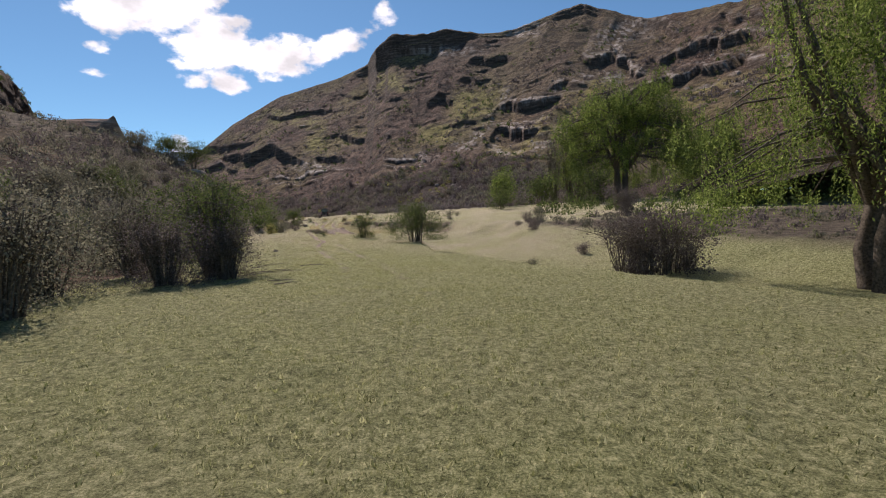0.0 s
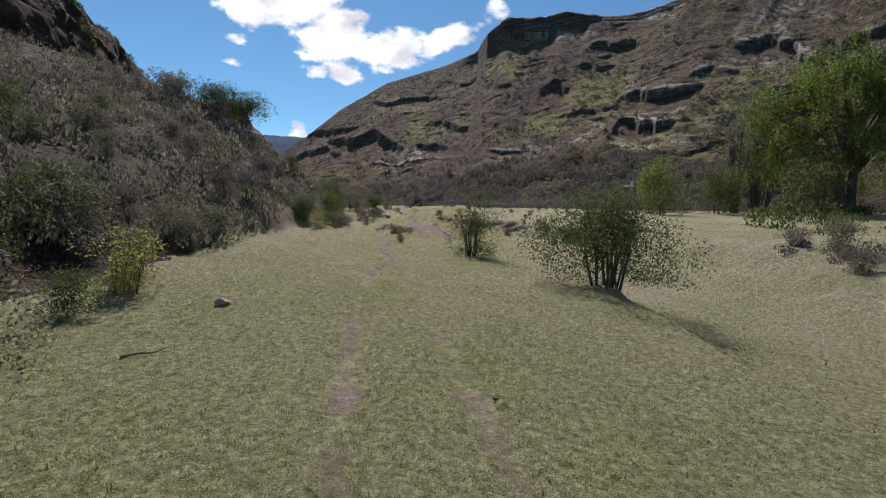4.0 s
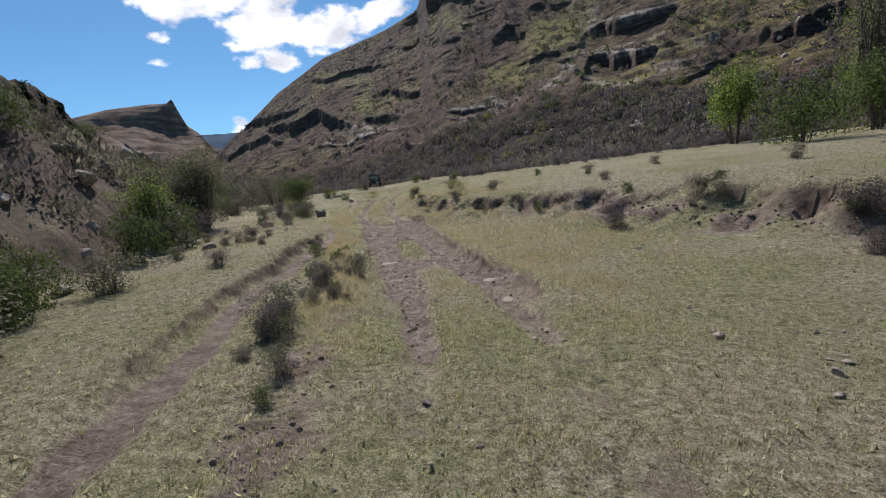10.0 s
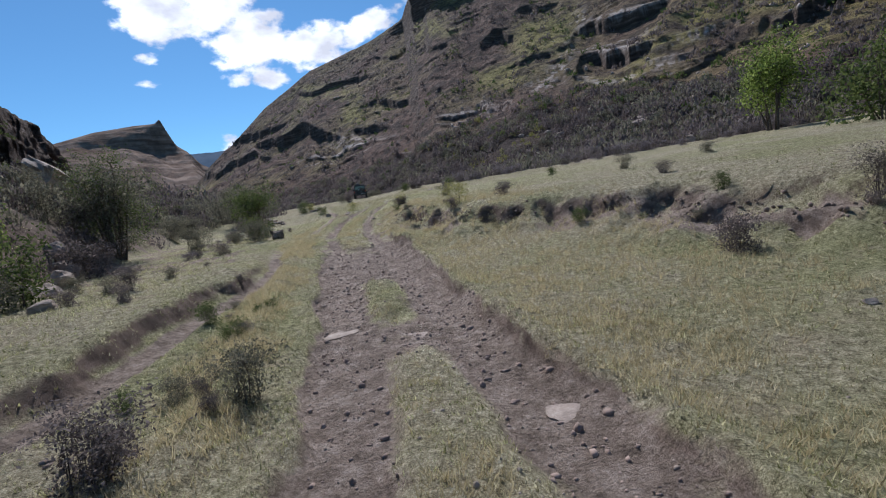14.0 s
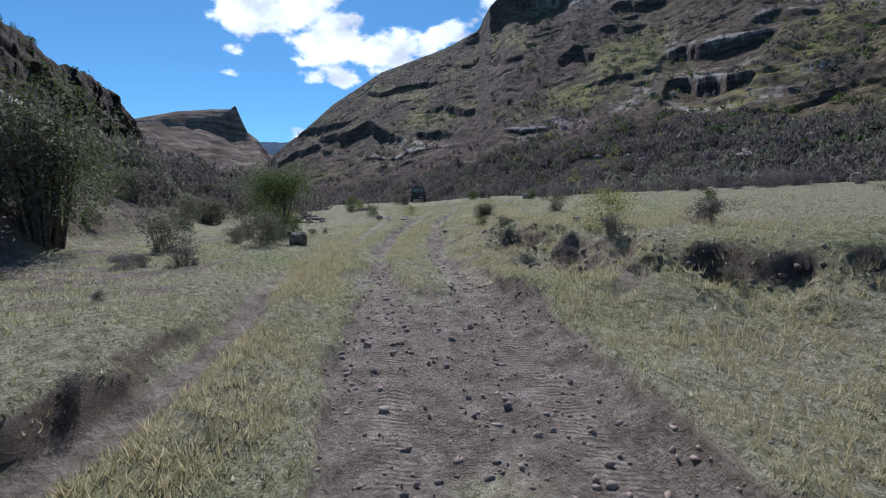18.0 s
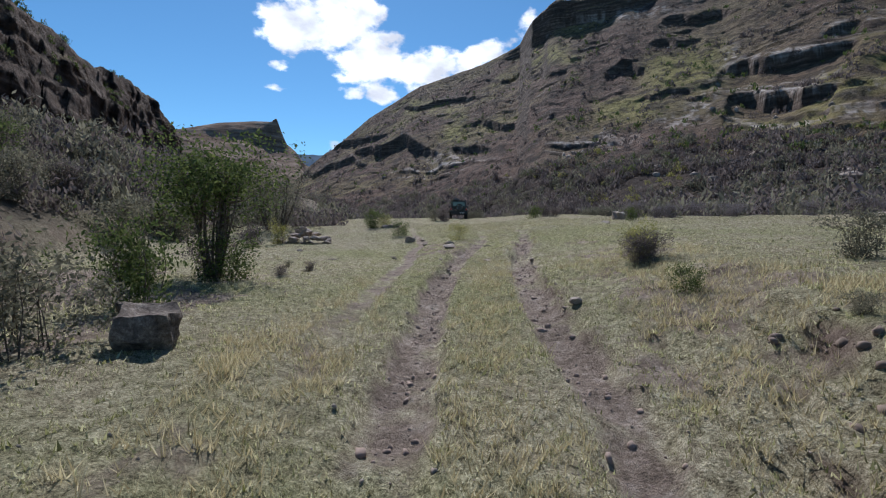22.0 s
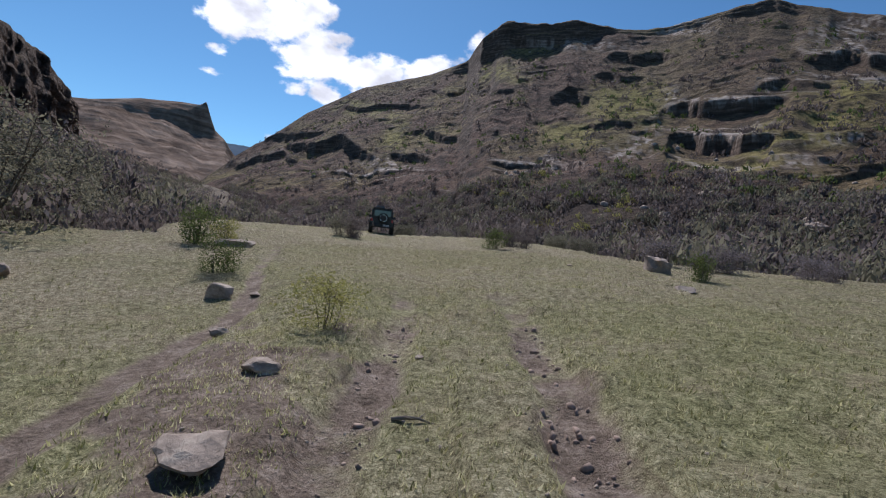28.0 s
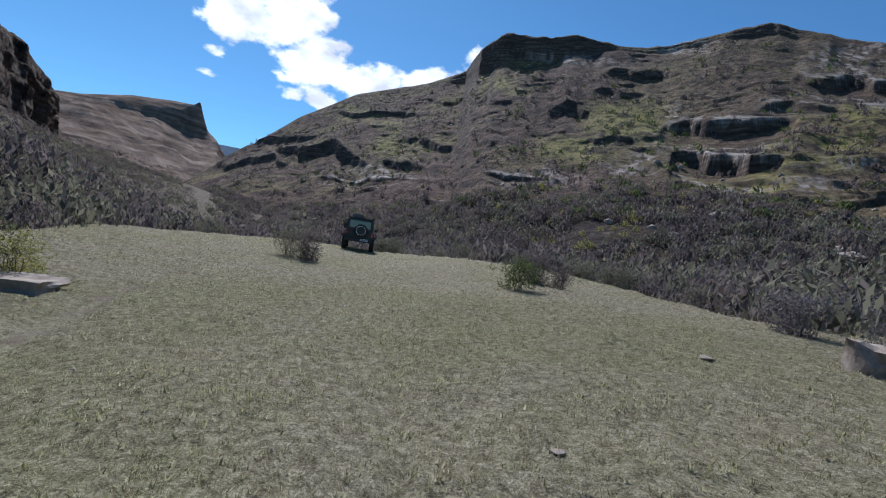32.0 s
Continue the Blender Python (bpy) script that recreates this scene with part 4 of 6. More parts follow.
def m_mesa(nt, b):
    bed, sq = nt.nodes.new("ShaderNodeTexNoise"), nt.nodes.new("ShaderNodeMapping")
    bed.inputs["Scale"].default_value, bed.inputs["Detail"].default_value = 1.0, 6.0
    sq.inputs["Scale"].default_value = (0.008, 0.008, 0.09)
    nt.links.new(nt.nodes.new("ShaderNodeTexCoord").outputs["Object"], sq.inputs["Vector"])
    nt.links.new(sq.outputs[0], bed.inputs["Vector"])
    n = mix(nt, 0.5, tex(nt, 0.03, 7, 0.7), bed.outputs["Fac"])
    col = ramp3(nt, n, [(0.36, (0.085, 0.062, 0.048)), (0.5, (0.2, 0.15, 0.118)), (0.64, (0.34, 0.265, 0.21))])
    face = ramp3(nt, n, [(0.36, (0.06, 0.043, 0.034)), (0.5, (0.15, 0.11, 0.086)), (0.64, (0.3, 0.23, 0.185))])
    col = mix(nt, remap(nt, slope_of(nt), 0.75, 0.5), col, face)
    nt.links.new(col, b.inputs["Base Color"])
    rough(b, 1.0, 0.0)
    bump(nt, b, n, 0.9, 14.0)


MESA = material("distant_sandstone", m_mesa)
mm = mesh_of("mesa", np.stack([MX, MY, MZ], -1).reshape(-1, 3), quads[:, ::-1], MESA, True)
tagged(new("mountain", mm), "distant flat-topped mountain with a beaked sandstone cliff", "mountain", kind="structure")


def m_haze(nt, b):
    # Air haze over the far ridge is put into this blue base colour.
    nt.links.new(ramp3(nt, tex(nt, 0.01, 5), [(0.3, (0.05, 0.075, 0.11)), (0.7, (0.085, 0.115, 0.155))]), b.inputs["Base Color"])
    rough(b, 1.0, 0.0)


HAZE_BLUE = material("far_ridge_haze", m_haze)
ba = np.arange(40, 20, -0.25)
bt = np.tan(np.radians(7.6 + 0.9 * fbm(ba / 3, ba * 0, 4, 80))) * 3000
bv = np.concatenate([np.stack([HUB[0] - np.sin(np.radians(ba)) * q, HUB[1] + np.cos(np.radians(ba)) * q, z], -1) for q, z in ((2500, bt * 0), (3000, bt), (3300, bt * 0))])
k = len(ba)
bf = np.concatenate([np.stack([np.arange(k - 1), np.arange(1, k), np.arange(1, k) + k, np.arange(k - 1) + k], -1) + q * k for q in (0, 1)])
tagged(new("mountain", mesh_of("far_ridge", bv, bf[:, ::-1], HAZE_BLUE)), "mountain ridge far behind the valley, haze put into its blue colour", "mountain", kind="structure")


def hill_surface(a, f):
    """Points of the finished slope nearest to azimuth a and fraction f."""
    i = np.abs(np.asarray(a)[:, None] - fa[None]).argmin(1)
    j = np.abs(np.asarray(f)[:, None] - ff[None]).argmin(1)
    return np.stack([PX[i, j], PY[i, j], PZ[i, j]], -1)


def hill_at(x, y):
    """Height of the big hill at a place."""
    d = np.array([x - HUB[0], y - HUB[1]])
    a, r = np.degrees(np.arctan2(-d[0], d[1])), np.hypot(*d)
    near, farr = on_az(a, H_AZ, H_NEAR), on_az(a, H_AZ, H_FAR)
    return float(hill_surface([a], [(r - near) / (farr - near)])[0, 2])


# ---------------------------------------------------------------- plants
def shrub_meshes(tag, rng, h, w, mat, n_leaf, leaf, stems=9, twigs=4, low=-0.2, lumps=7, hollow=0.3):
    """Stems and foliage of one shrub, as two meshes."""
    lines, tips = [], []
    for i in range(stems):
        a, lean = rng.uniform(0, 6.28), rng.uniform(0.1, 0.9)
        top = np.array([math.cos(a) * w * 0.45 * lean, math.sin(a) * w * 0.45 * lean, h * rng.uniform(0.6, 0.95)])
        p0 = np.array([math.cos(a), math.sin(a), 0]) * w * 0.16
        midp = p0 * 0.5 + top * 0.5 + rng.normal(size=3) * 0.06 * h + np.array([0, 0, 0.06 * h])
        r = 0.007 * h * rng.uniform(0.6, 1.3) + 0.003
        lines.append(([p0 - (0, 0, 0.08), p0 * 0.7 + midp * 0.3, midp, top], [r, r * 0.85, r * 0.6, r * 0.2]))
        for j in range(twigs):
            q = rng.uniform(0.3, 1.0)
            s = midp * (1 - q) + top * q
            e = s + np.array([rng.normal() * 0.25 * w, rng.normal() * 0.25 * w, rng.uniform(0.02, 0.3) * h])
            lines.append(([s, (s + e) / 2 + rng.normal(size=3) * 0.02 * h, e], [r * 0.4, r * 0.3, r * 0.12]))
            tips.append(e)
    v, f = tubes(lines, 4)
    stem = mesh_of(tag + "_stems", v, f, BARK, True)
    pts = blob_points(n_leaf, rng, w * 0.5, w * 0.5, h * (1 - low) * 0.5, lumps, hollow) + (0, 0, h * (0.5 + low * 0.5))
    k = n_leaf // 3
    tip = np.array(tips)[rng.integers(0, len(tips), k)] + rng.normal(size=(k, 3)) * 0.07 * h
    pts[:k] = tip
    pts[:, 2] = np.abs(pts[:, 2] - 0.02 * h) + 0.02 * h
    v, f = leaves(pts, leaf, rng)
    return stem, mesh_of(tag + "_leaves", v, f, mat)


def shrub(name, x, y, meshes, label, category="shrub", group="", rz=0.0, s=1.0, z=None):
    ob = thing(name, x, y, (gz(x, y) if z is None else z) - 0.03, rz, label, category, group)
    ob.scale = (s, s, s)
    part("branchwork", meshes[0], None, ob)
    part("foliage", meshes[1], None, ob)
    return ob


R1 = np.random.default_rng(11)
KINDS = {
    "grey": [shrub_meshes("grey", R1, 1.3, 1.6, OLIVE, 2800, 0.075, 12, 5) for _ in range(3)],
    "brown": [shrub_meshes("brown", R1, 1.1, 1.3, BROWN, 2800, 0.065, 16, 5) for _ in range(3)],
    "green": [shrub_meshes("green", R1, 1.2, 1.4, GREEN, 2600, 0.075, 11, 5) for _ in range(2)],
    "lilac": [shrub_meshes("lilac", R1, 0.8, 1.2, LILAC, 2200, 0.055, 16, 4) for _ in range(2)],
    "yellow": [shrub_meshes("yellow", R1, 1.0, 1.0, YELLOW, 2200, 0.06, 16, 4) for _ in range(2)],
    "sparse": [shrub_meshes("sparse", R1, 1.0, 1.15, YELLOW, 2200, 0.055, 6, 6, -0.1, 13, 0.3)],
    "twiggy": [shrub_meshes("twiggy", R1, 1.6, 1.9, BROWN, 1600, 0.06, 40, 8) for _ in range(2)],
}
WORDS = {
    "grey": "grey-green karoo scrub bush on the slope",
    "brown": "brown half-dry scrub bush on stony ground",
    "green": "dense dark green shrub",
    "lilac": "low grey-lilac heather-like shrub",
    "yellow": "yellow-green broom-like shrub on the grass",
    "sparse": "sparse yellow-green sapling with thin stems",
    "twiggy": "bare twiggy dry bush with few leaves",
}
MADE = {}


def plant(kind, x, y, s=1.0, label="", group="", z=None):
    pool = KINDS[kind]
    i = int(RNG.integers(len(pool)))
    rz = float(RNG.uniform(0, 360))
    if (kind, i) in MADE and not label:
        ob = copy_thing(MADE[kind, i], pose(x, y, (gz(x, y) if z is None else z) - 0.03, 0, 0, rz))
        ob.scale = (s * float(RNG.uniform(0.9, 1.1)), s, s * float(RNG.uniform(0.85, 1.15)))
        if group:
            tagged(ob, group=group)
        return ob
    ob = shrub("shrub", x, y, pool[i], label or WORDS[kind], "shrub", group, rz, s, z)
    if not label:
        MADE[kind, i] = ob
    return ob


def rock_mesh(tag, rng, sx, sy, sz, mat=ROCK, cuts=7):
    bm = bmesh.new()
    bmesh.ops.create_icosphere(bm, subdivisions=3, radius=1.0)
    planes = []
    for _ in range(cuts):
        n = rng.normal(size=3)
        n /= np.linalg.norm(n)
        planes.append((Vector(n), rng.uniform(0.42, 0.75)))
    off = Vector(rng.uniform(-50, 50, 3))
    for v in bm.verts:
        for n, d in planes:
            q = v.co.dot(n) - d
            if q > 0:
                v.co -= n * q
        v.co *= 1 + 0.2 * noise.noise(v.co * 1.9 + off) + 0.1 * noise.noise(v.co * 5 + off)
    lo = min(v.co.z for v in bm.verts)
    for v in bm.verts:
        v.co = Vector((v.co.x * sx / 2, v.co.y * sy / 2, (v.co.z - lo * 0.72) * sz / 1.55))
    me = bpy.data.meshes.new(tag)
    bm.to_mesh(me)
    bm.free()
    me.materials.append(mat)
    return me


ROCKS = [rock_mesh("stone", R1, *R1.uniform(0.8, 1.2, 2), R1.uniform(0.5, 0.9)) for _ in range(7)]


def stone(x, y, s, label="pale weathered sandstone rock lying on the grass", group="", squash=1.0, z=None, name="rock", tilt=0.0):
    ob = new(name, ROCKS[int(RNG.integers(len(ROCKS)))])
    ob.matrix_basis = pose(x, y, (gz(x, y) if z is None else z) - 0.03 * s, tilt, 0, float(RNG.uniform(0, 360)))
    ob.scale = (s, s * float(RNG.uniform(0.7, 1.0)), s * squash)
    return tagged(ob, label, "rock", group)


# ---------------------------------------------------------------- trees
def willow(x, y, h, w, seed, label, clusters=150, strands=18, drop=2.2, leaf=0.16, trunks=2, low=0.2):
    """A willow: limbs that fan out to bunches of hanging leafy strands."""
    rng = np.random.default_rng(seed)
    ob = thing("willow_tree", x, y, gz(x, y) - 0.1, 0, label, "tree")
    d = rng.normal(size=(clusters, 3))
    d /= np.linalg.norm(d, axis=1)[:, None]
    d[:, 2] = np.abs(d[:, 2]) * 1.65 - 0.8
    out = rng.uniform(0.35, 1.0, clusters) ** 0.55
    bulge = 1 + 0.16 * np.cos(3 * np.arctan2(d[:, 1], d[:, 0]) + seed) + 0.1 * rng.normal(size=clusters)
    nodes = d * (out * bulge)[:, None] * np.array([0.46 * w, 0.46 * w, 0.44 * h]) + (0, 0, 0.53 * h)
    r, lines, forks = 0.022 * h, [], []
    for t in range(trunks):
        a = rng.uniform(0, 6.28) + t * 2.4
        foot = np.array([math.cos(a), math.sin(a), 0]) * 0.025 * h * (trunks > 1)
        fork = foot * 2.2 + np.array([0, 0, rng.uniform(0.2, 0.28) * h])
        lines.append(([foot - (0, 0, 0.4), (foot + fork) / 2 + rng.normal(size=3) * 0.01 * h, fork], [r * 1.5, r * 1.1, r * 0.95]))
        forks.append(fork)
    limbs = []
    for i in range(trunks * 7):
        f0, a = forks[i % trunks], rng.uniform(0, 6.28)
        e = np.array([math.cos(a) * w * rng.uniform(0.1, 0.28), math.sin(a) * w * rng.uniform(0.1, 0.28), h * rng.uniform(0.5, 0.82)])
        m = f0 * 0.55 + e * 0.45 + rng.normal(size=3) * 0.025 * h
        lines.append(([f0, m, e], [r * 0.75, r * 0.5, r * 0.2]))
        limbs += [m, m * 0.5 + e * 0.5, e]
    limbs = np.array(limbs)
    for n in nodes:
        q = limbs[np.linalg.norm((limbs - n) * (1, 1, 1.6), axis=1).argmin()]
        lines.append(([q, (q + n) / 2 + (0, 0, 0.025 * h), n], [r * 0.22, r * 0.14, r * 0.05]))
    v, f = tubes(lines, 6)
    part("trunk", mesh_of("willow_trunk", v, f, BARK, True), BARK, ob)
    pts = []
    for n in nodes:
        rc = rng.uniform(0.03, 0.065) * w
        for _ in range(strands):
            p = n + rng.normal(size=3) * np.array([0.6, 0.6, 0.35]) * rc
            ln = drop * rng.uniform(0.25, 1.0) * (0.75 + 0.5 * np.hypot(n[0], n[1]) / (0.46 * w))
            k = int(ln / (leaf * 0.55)) + 3
            q = np.linspace(0, 1, k)[:, None]
            pts.append(p + q * (0, 0, -ln) + q * rng.normal(size=3) * np.array([0.14, 0.14, 0]) * ln + rng.normal(size=(k, 3)) * leaf * 0.3)
    pts = np.concatenate(pts)
    pts = pts[pts[:, 2] > low * h * rng.uniform(0.6, 1.3, len(pts))]
    v, f = leaves(pts, leaf, rng, 0.32, 1.2)
    part("crown", mesh_of("willow_crown", v, f, WILLOW), WILLOW, ob, "hanging bright green willow foliage")
    return ob


def broad_tree(x, y, h, w, seed, label, mat=GREEN, n=5000, leaf=0.07, stems=7, crown_low=0.35, name="tree", lumps=14, z=None):
    rng = np.random.default_rng(seed)
    n = int(n * 1.3)
    ob = thing(name, x, y, (gz(x, y) if z is None else z) - 0.05, 0, label, "tree")
    lines, tips = [], []
    for i in range(stems):
        a = rng.uniform(0, 6.28)
        foot = np.array([math.cos(a), math.sin(a), 0]) * rng.uniform(0.02, 0.1) * w
        e = np.array([math.cos(a) * w * rng.uniform(0.05, 0.32), math.sin(a) * w * rng.uniform(0.05, 0.32), h * rng.uniform(0.55, 0.85)])
        m = foot * 0.55 + e * 0.45 + rng.normal(size=3) * 0.03 * h
        r = 0.011 * h * rng.uniform(0.7, 1.3) + 0.006
        lines.append(([foot - (0, 0, 0.15), m, e], [r, r * 0.7, r * 0.3]))
        for b in range(5):
            q = rng.uniform(0.2, 1)
            s = m + (e - m) * q
            t = s + np.array([rng.normal() * 0.13 * w, rng.normal() * 0.13 * w, rng.uniform(0, 0.16) * h])
            lines.append(([s, (s + t) / 2 + rng.normal(size=3) * 0.02 * h, t], [r * 0.4, r * 0.25, r * 0.08]))
            tips.append(t)
    v, f = tubes(lines, 5)
    part("trunk", mesh_of("tree_trunk", v, f, BARK, True), BARK, ob)
    pts = blob_points(n, rng, w * 0.5, w * 0.5, h * (1 - crown_low) * 0.5, lumps, 0.35) + (0, 0, h * (1 + crown_low) * 0.5)
    pts[:, 2] = np.abs(pts[:, 2] - 0.03 * h) + 0.03 * h
    k = n // 4
    pts[:k] = np.array(tips)[rng.integers(0, len(tips), k)] + rng.normal(size=(k, 3)) * 0.06 * h
    v, f = leaves(pts, leaf * 1.15, rng, 0.5)
    part("crown", mesh_of("tree_crown", v, f, mat), mat, ob)
    return ob


willow(38, 91, 25.5, 30, 3, "large spreading willow tree with bright green hanging leaves", 330, 30, 2.2, 0.36, 3, 0.1)
willow(14.2, 11.3, 14, 13, 4, "old willow with drooping branches beside the stream bed", 120, 28, 2.5, 0.12, 2, 0.2)
willow(62, 100, 20, 20, 9, "willow tree further along the stream", 130, 14, 2.6, 0.5, 2, 0.15)
broad_tree(14, 96, 8.5, 6.0, 21, "bright green young willow at the meadow's edge", WILLOW, 5200, 0.21, 7, 0.12)
broad_tree(24, 92, 15, 6, 22, "thin-leaved upright poplar with visible grey branches", OLIVE, 2600, 0.2, 12, 0.05)
broad_tree(29, 97, 17, 6, 23, "thin-leaved upright poplar with visible grey branches", OLIVE, 2800, 0.2, 12, 0.05)
broad_tree(33, 104, 16, 7, 24, "thin-leaved upright poplar with visible grey branches", OLIVE, 2800, 0.2, 12, 0.05)
broad_tree(20, 86, 6, 7, 25, "dark green thicket tree under the poplars", GREEN, 2600, 0.26, 6, 0.05)
broad_tree(12, 82, 4.5, 6, 26, "dark green thicket tree under the poplars", GREEN, 2200, 0.22, 6, 0.02)
broad_tree(28, 80, 6, 8, 27, "dark green thicket tree under the poplars", GREEN, 2600, 0.26, 6, 0.02)
broad_tree(-25.4, 80.2, 3.3, 2.7, 31, "small round-crowned tree on many thin stems", GREEN, 5200, 0.075, 14, 0.42)
broad_tree(-2.2, 33.7, 3.7, 4.3, 32, "dark many-stemmed thorn shrub leaning over the bank", GREEN, 14000, 0.07, 16, -0.05)
broad_tree(-7.25, 39.75, 2.6, 2.3, 33, "open leafy shrub with red-brown young twigs", GREEN, 5600, 0.06, 14, -0.05)
broad_tree(-33.2, 61.9, 4.2, 4.2, 34, "dark flat-crowned tree on the rocky skyline", GREEN, 4200, 0.13, 8, 0.2)
broad_tree(-36.2, 61.8, 3.4, 4.4, 35, "dark flat-crowned tree on the rocky skyline", GREEN, 3600, 0.13, 8, 0.1)
broad_tree(-39.0, 60.2, 2.8, 4.0, 46, "dark flat-crowned tree on the rocky skyline", OLIVE, 3000, 0.13, 8, 0.05)
broad_tree(-28.0, 71.8, 4.2, 3.2, 36, "tall dark bushy tree against the stony slope", OLIVE, 4200, 0.1, 12, 0.04)
broad_tree(-34.5, 96.0, 4.0, 6.0, 37, "feathery grey-green tamarisk-like thicket", OLIVE, 6000, 0.09, 14, 0.02)
broad_tree(-40.0, 103.0, 4.6, 6.5, 38, "feathery grey-green tamarisk-like thicket", OLIVE, 5000, 0.1, 14, 0.02)
DRY = "dense dry brown bush with bare tangled branches"
TANGLE = "tangled grey-green bush with bare grey branches"
broad_tree(-8.2, 12.6, 2.3, 2.6, 39, DRY, BROWN, 7500, 0.05, 50, -0.3)
broad_tree(-9.6, 11.2, 2.6, 2.6, 45, DRY, BROWN, 7000, 0.05, 44, -0.3)
broad_tree(-24.2, 62.5, 3.0, 1.9, 51, "slender light green tree at the foot of the slope", WILLOW, 3200, 0.07, 9, 0.1)
broad_tree(-28.3, 72.4, 5.0, 3.4, 52, "dark feathery tree below the rock ledge", GREEN, 9000, 0.07, 16, 0.0)
broad_tree(-9.2, 13.8, 4.3, 3.9, 48, TANGLE, GREEN, 6500, 0.075, 26, 0.25)
broad_tree(-9.9, 5.6, 3.0, 3.8, 47, TANGLE, OLIVE, 6500, 0.06, 40, -0.15)
broad_tree(-10.8, 17.0, 3.4, 3.2, 40, TANGLE, GREEN, 4600, 0.075, 24, 0.0)
broad_tree(-12.8, 14.8, 3.6, 4.0, 41, TANGLE, OLIVE, 6200, 0.07, 24, -0.15)
broad_tree(-14.8, 19.6, 3.4, 3.8, 42, TANGLE, GREEN, 4600, 0.075, 18, -0.05)
broad_tree(-11.8, 9.2, 3.4, 4.0, 43, TANGLE, OLIVE, 6200, 0.07, 24, -0.15)
broad_tree(-13.6, 23.0, 2.4, 2.8, 44, TANGLE, OLIVE, 4200, 0.07, 18, -0.15)
broad_tree(-12.8, 2.6, 3.4, 4.2, 49, TANGLE, OLIVE, 5200, 0.07, 24, -0.15)

# ---------------------------------------------------------------- shrubs on the meadow
for kind, x, y, s in [
    ("yellow", -13.9, 27.4, 1.4), ("green", -13.4, 25.4, 0.7), ("grey", -15.6, 29.4, 1.0), ("brown", 8.6, 39.6, 0.9), ("grey", 10.0, 43.3, 1.2), ("brown", 9.2, 45.8, 1.0),
    ("twiggy", 8.2, 17.2, 1.7), ("twiggy", 9.6, 18.0, 1.9), ("brown", 8.8, 16.9, 1.5), ("twiggy", 10.9, 18.4, 1.7), ("brown", 11.6, 18.8, 1.8), ("brown", 11.0, 23.2, 1.1), ("twiggy", 12.5, 26.2, 1.2), ("brown", 9.6, 28.7, 0.8), ("grey", 4.4, 20.8, 0.5), ("brown", 21.0, 48.5, 2.2), ("twiggy", 19.0, 45.0, 1.6),
    ("brown", -2.7, 55.8, 0.55), ("brown", -6.5, 62.3, 0.7), ("twiggy", -3.5, 62.4, 0.6), ("brown", -1.2, 58.2, 0.9), ("grey", 1.5, 60.0, 0.8),
    ("green", -8.8, 66.8, 0.35), ("brown", -10.7, 72.2, 0.6), ("sparse", -12.6, 72.8, 0.9), ("yellow", -16.5, 80.6, 0.6), ("brown", -16.45, 80.4, 0.5), ("brown", -16.3, 80.7, 0.45), ("grey", -13.5, 79.5, 0.5),
    ("grey", -22.6, 74.4, 0.8), ("green", -23.6, 76.6, 0.9), ("grey", -24.6, 72.5, 0.8), ("brown", -26.6, 79.2, 0.6), ("green", -24.9, 79.9, 0.8), ("brown", -26.0, 80.8, 0.8),
    ("grey", -24.2, 75.2, 0.5), ("brown", -22.0, 70.0, 0.45), ("sparse", -22.0, 90.35, 0.68), ("green", -29.3, 98.2, 0.9), ("yellow", -28.7, 98.9, 0.9),
    ("green", -26.0, 94.3, 0.55), ("brown", -19.3, 108.0, 0.8), ("green", -20.1, 105.8, 0.75), ("brown", -18.6, 107.2, 0.7), ("brown", -27.4, 108.6, 0.9), ("grey", -28.3, 109.2, 0.8),
    ("grey", -12.3, 111.1, 1.0), ("brown", -37.8, 117.2, 0.9), ("grey", -16.4, 126.0, 1.0), ("green", -14.5, 97.4, 0.6), ("yellow", -30.6, 90.6, 0.8), ("brown", -31.3, 89.4, 0.8),
    ("grey", -14.7, 52.6, 0.5), ("brown", -14.2, 51.2, 0.45), ("green", -11.95, 44.65, 0.35), ("brown", -15.0, 55.4, 0.6), ("grey", -14.6, 57.2, 0.5), ("green", -16.9, 60.4, 0.35), ("brown", -18.4, 57.0, 0.5),
    ("green", -20.4, 53.4, 0.9), ("grey", -19.3, 54.2, 0.8), ("green", -18.9, 51.8, 0.9), ("yellow", -18.3, 47.2, 1.1), ("grey", -17.8, 49.6, 1.0), ("brown", -20.5, 63.0, 0.5),
    ("grey", 0.2, 78.0, 0.5), ("grey", -4.5, 76.0, 0.45), ("green", -7.0, 83.0, 0.45), ("grey", 3.0, 68.0, 0.5), ("brown", -5.0, 70.0, 0.4),
]:
    plant(kind, x, y, s)
for i in range(26):
    t = i / 25
    plant("lilac", -13.5 + 32 * t + float(RNG.normal()) * 0.8, 104 - 6 * t + float(RNG.normal()) * 1.6, float(RNG.uniform(0.8, 1.4)), group="shrubs along the meadow's edge")
for i in range(18):
    t = i / 17
    plant("grey", -13.0 - 16 * t + float(RNG.normal()) * 1.2, 118 + 9 * t + float(RNG.normal()) * 1.5, float(RNG.uniform(0.6, 1.1)), group="shrubs along the meadow's edge")
for i in range(26):
    y = float(RNG.uniform(49, 66))
    plant(("brown", "green", "lilac", "grey")[i % 4], float(track_x(y) + RNG.uniform(-3.4, -2.0)), y, float(RNG.uniform(0.14, 0.32)), group="small shrubs between path and track")
for i in range(24):
    y = float(RNG.uniform(58, 84))
    plant(("brown", "lilac", "grey")[i % 3], float(track_x(y) + RNG.uniform(-9, -4.6)), y, float(RNG.uniform(0.15, 0.45)), group="small shrubs on the shoulder")
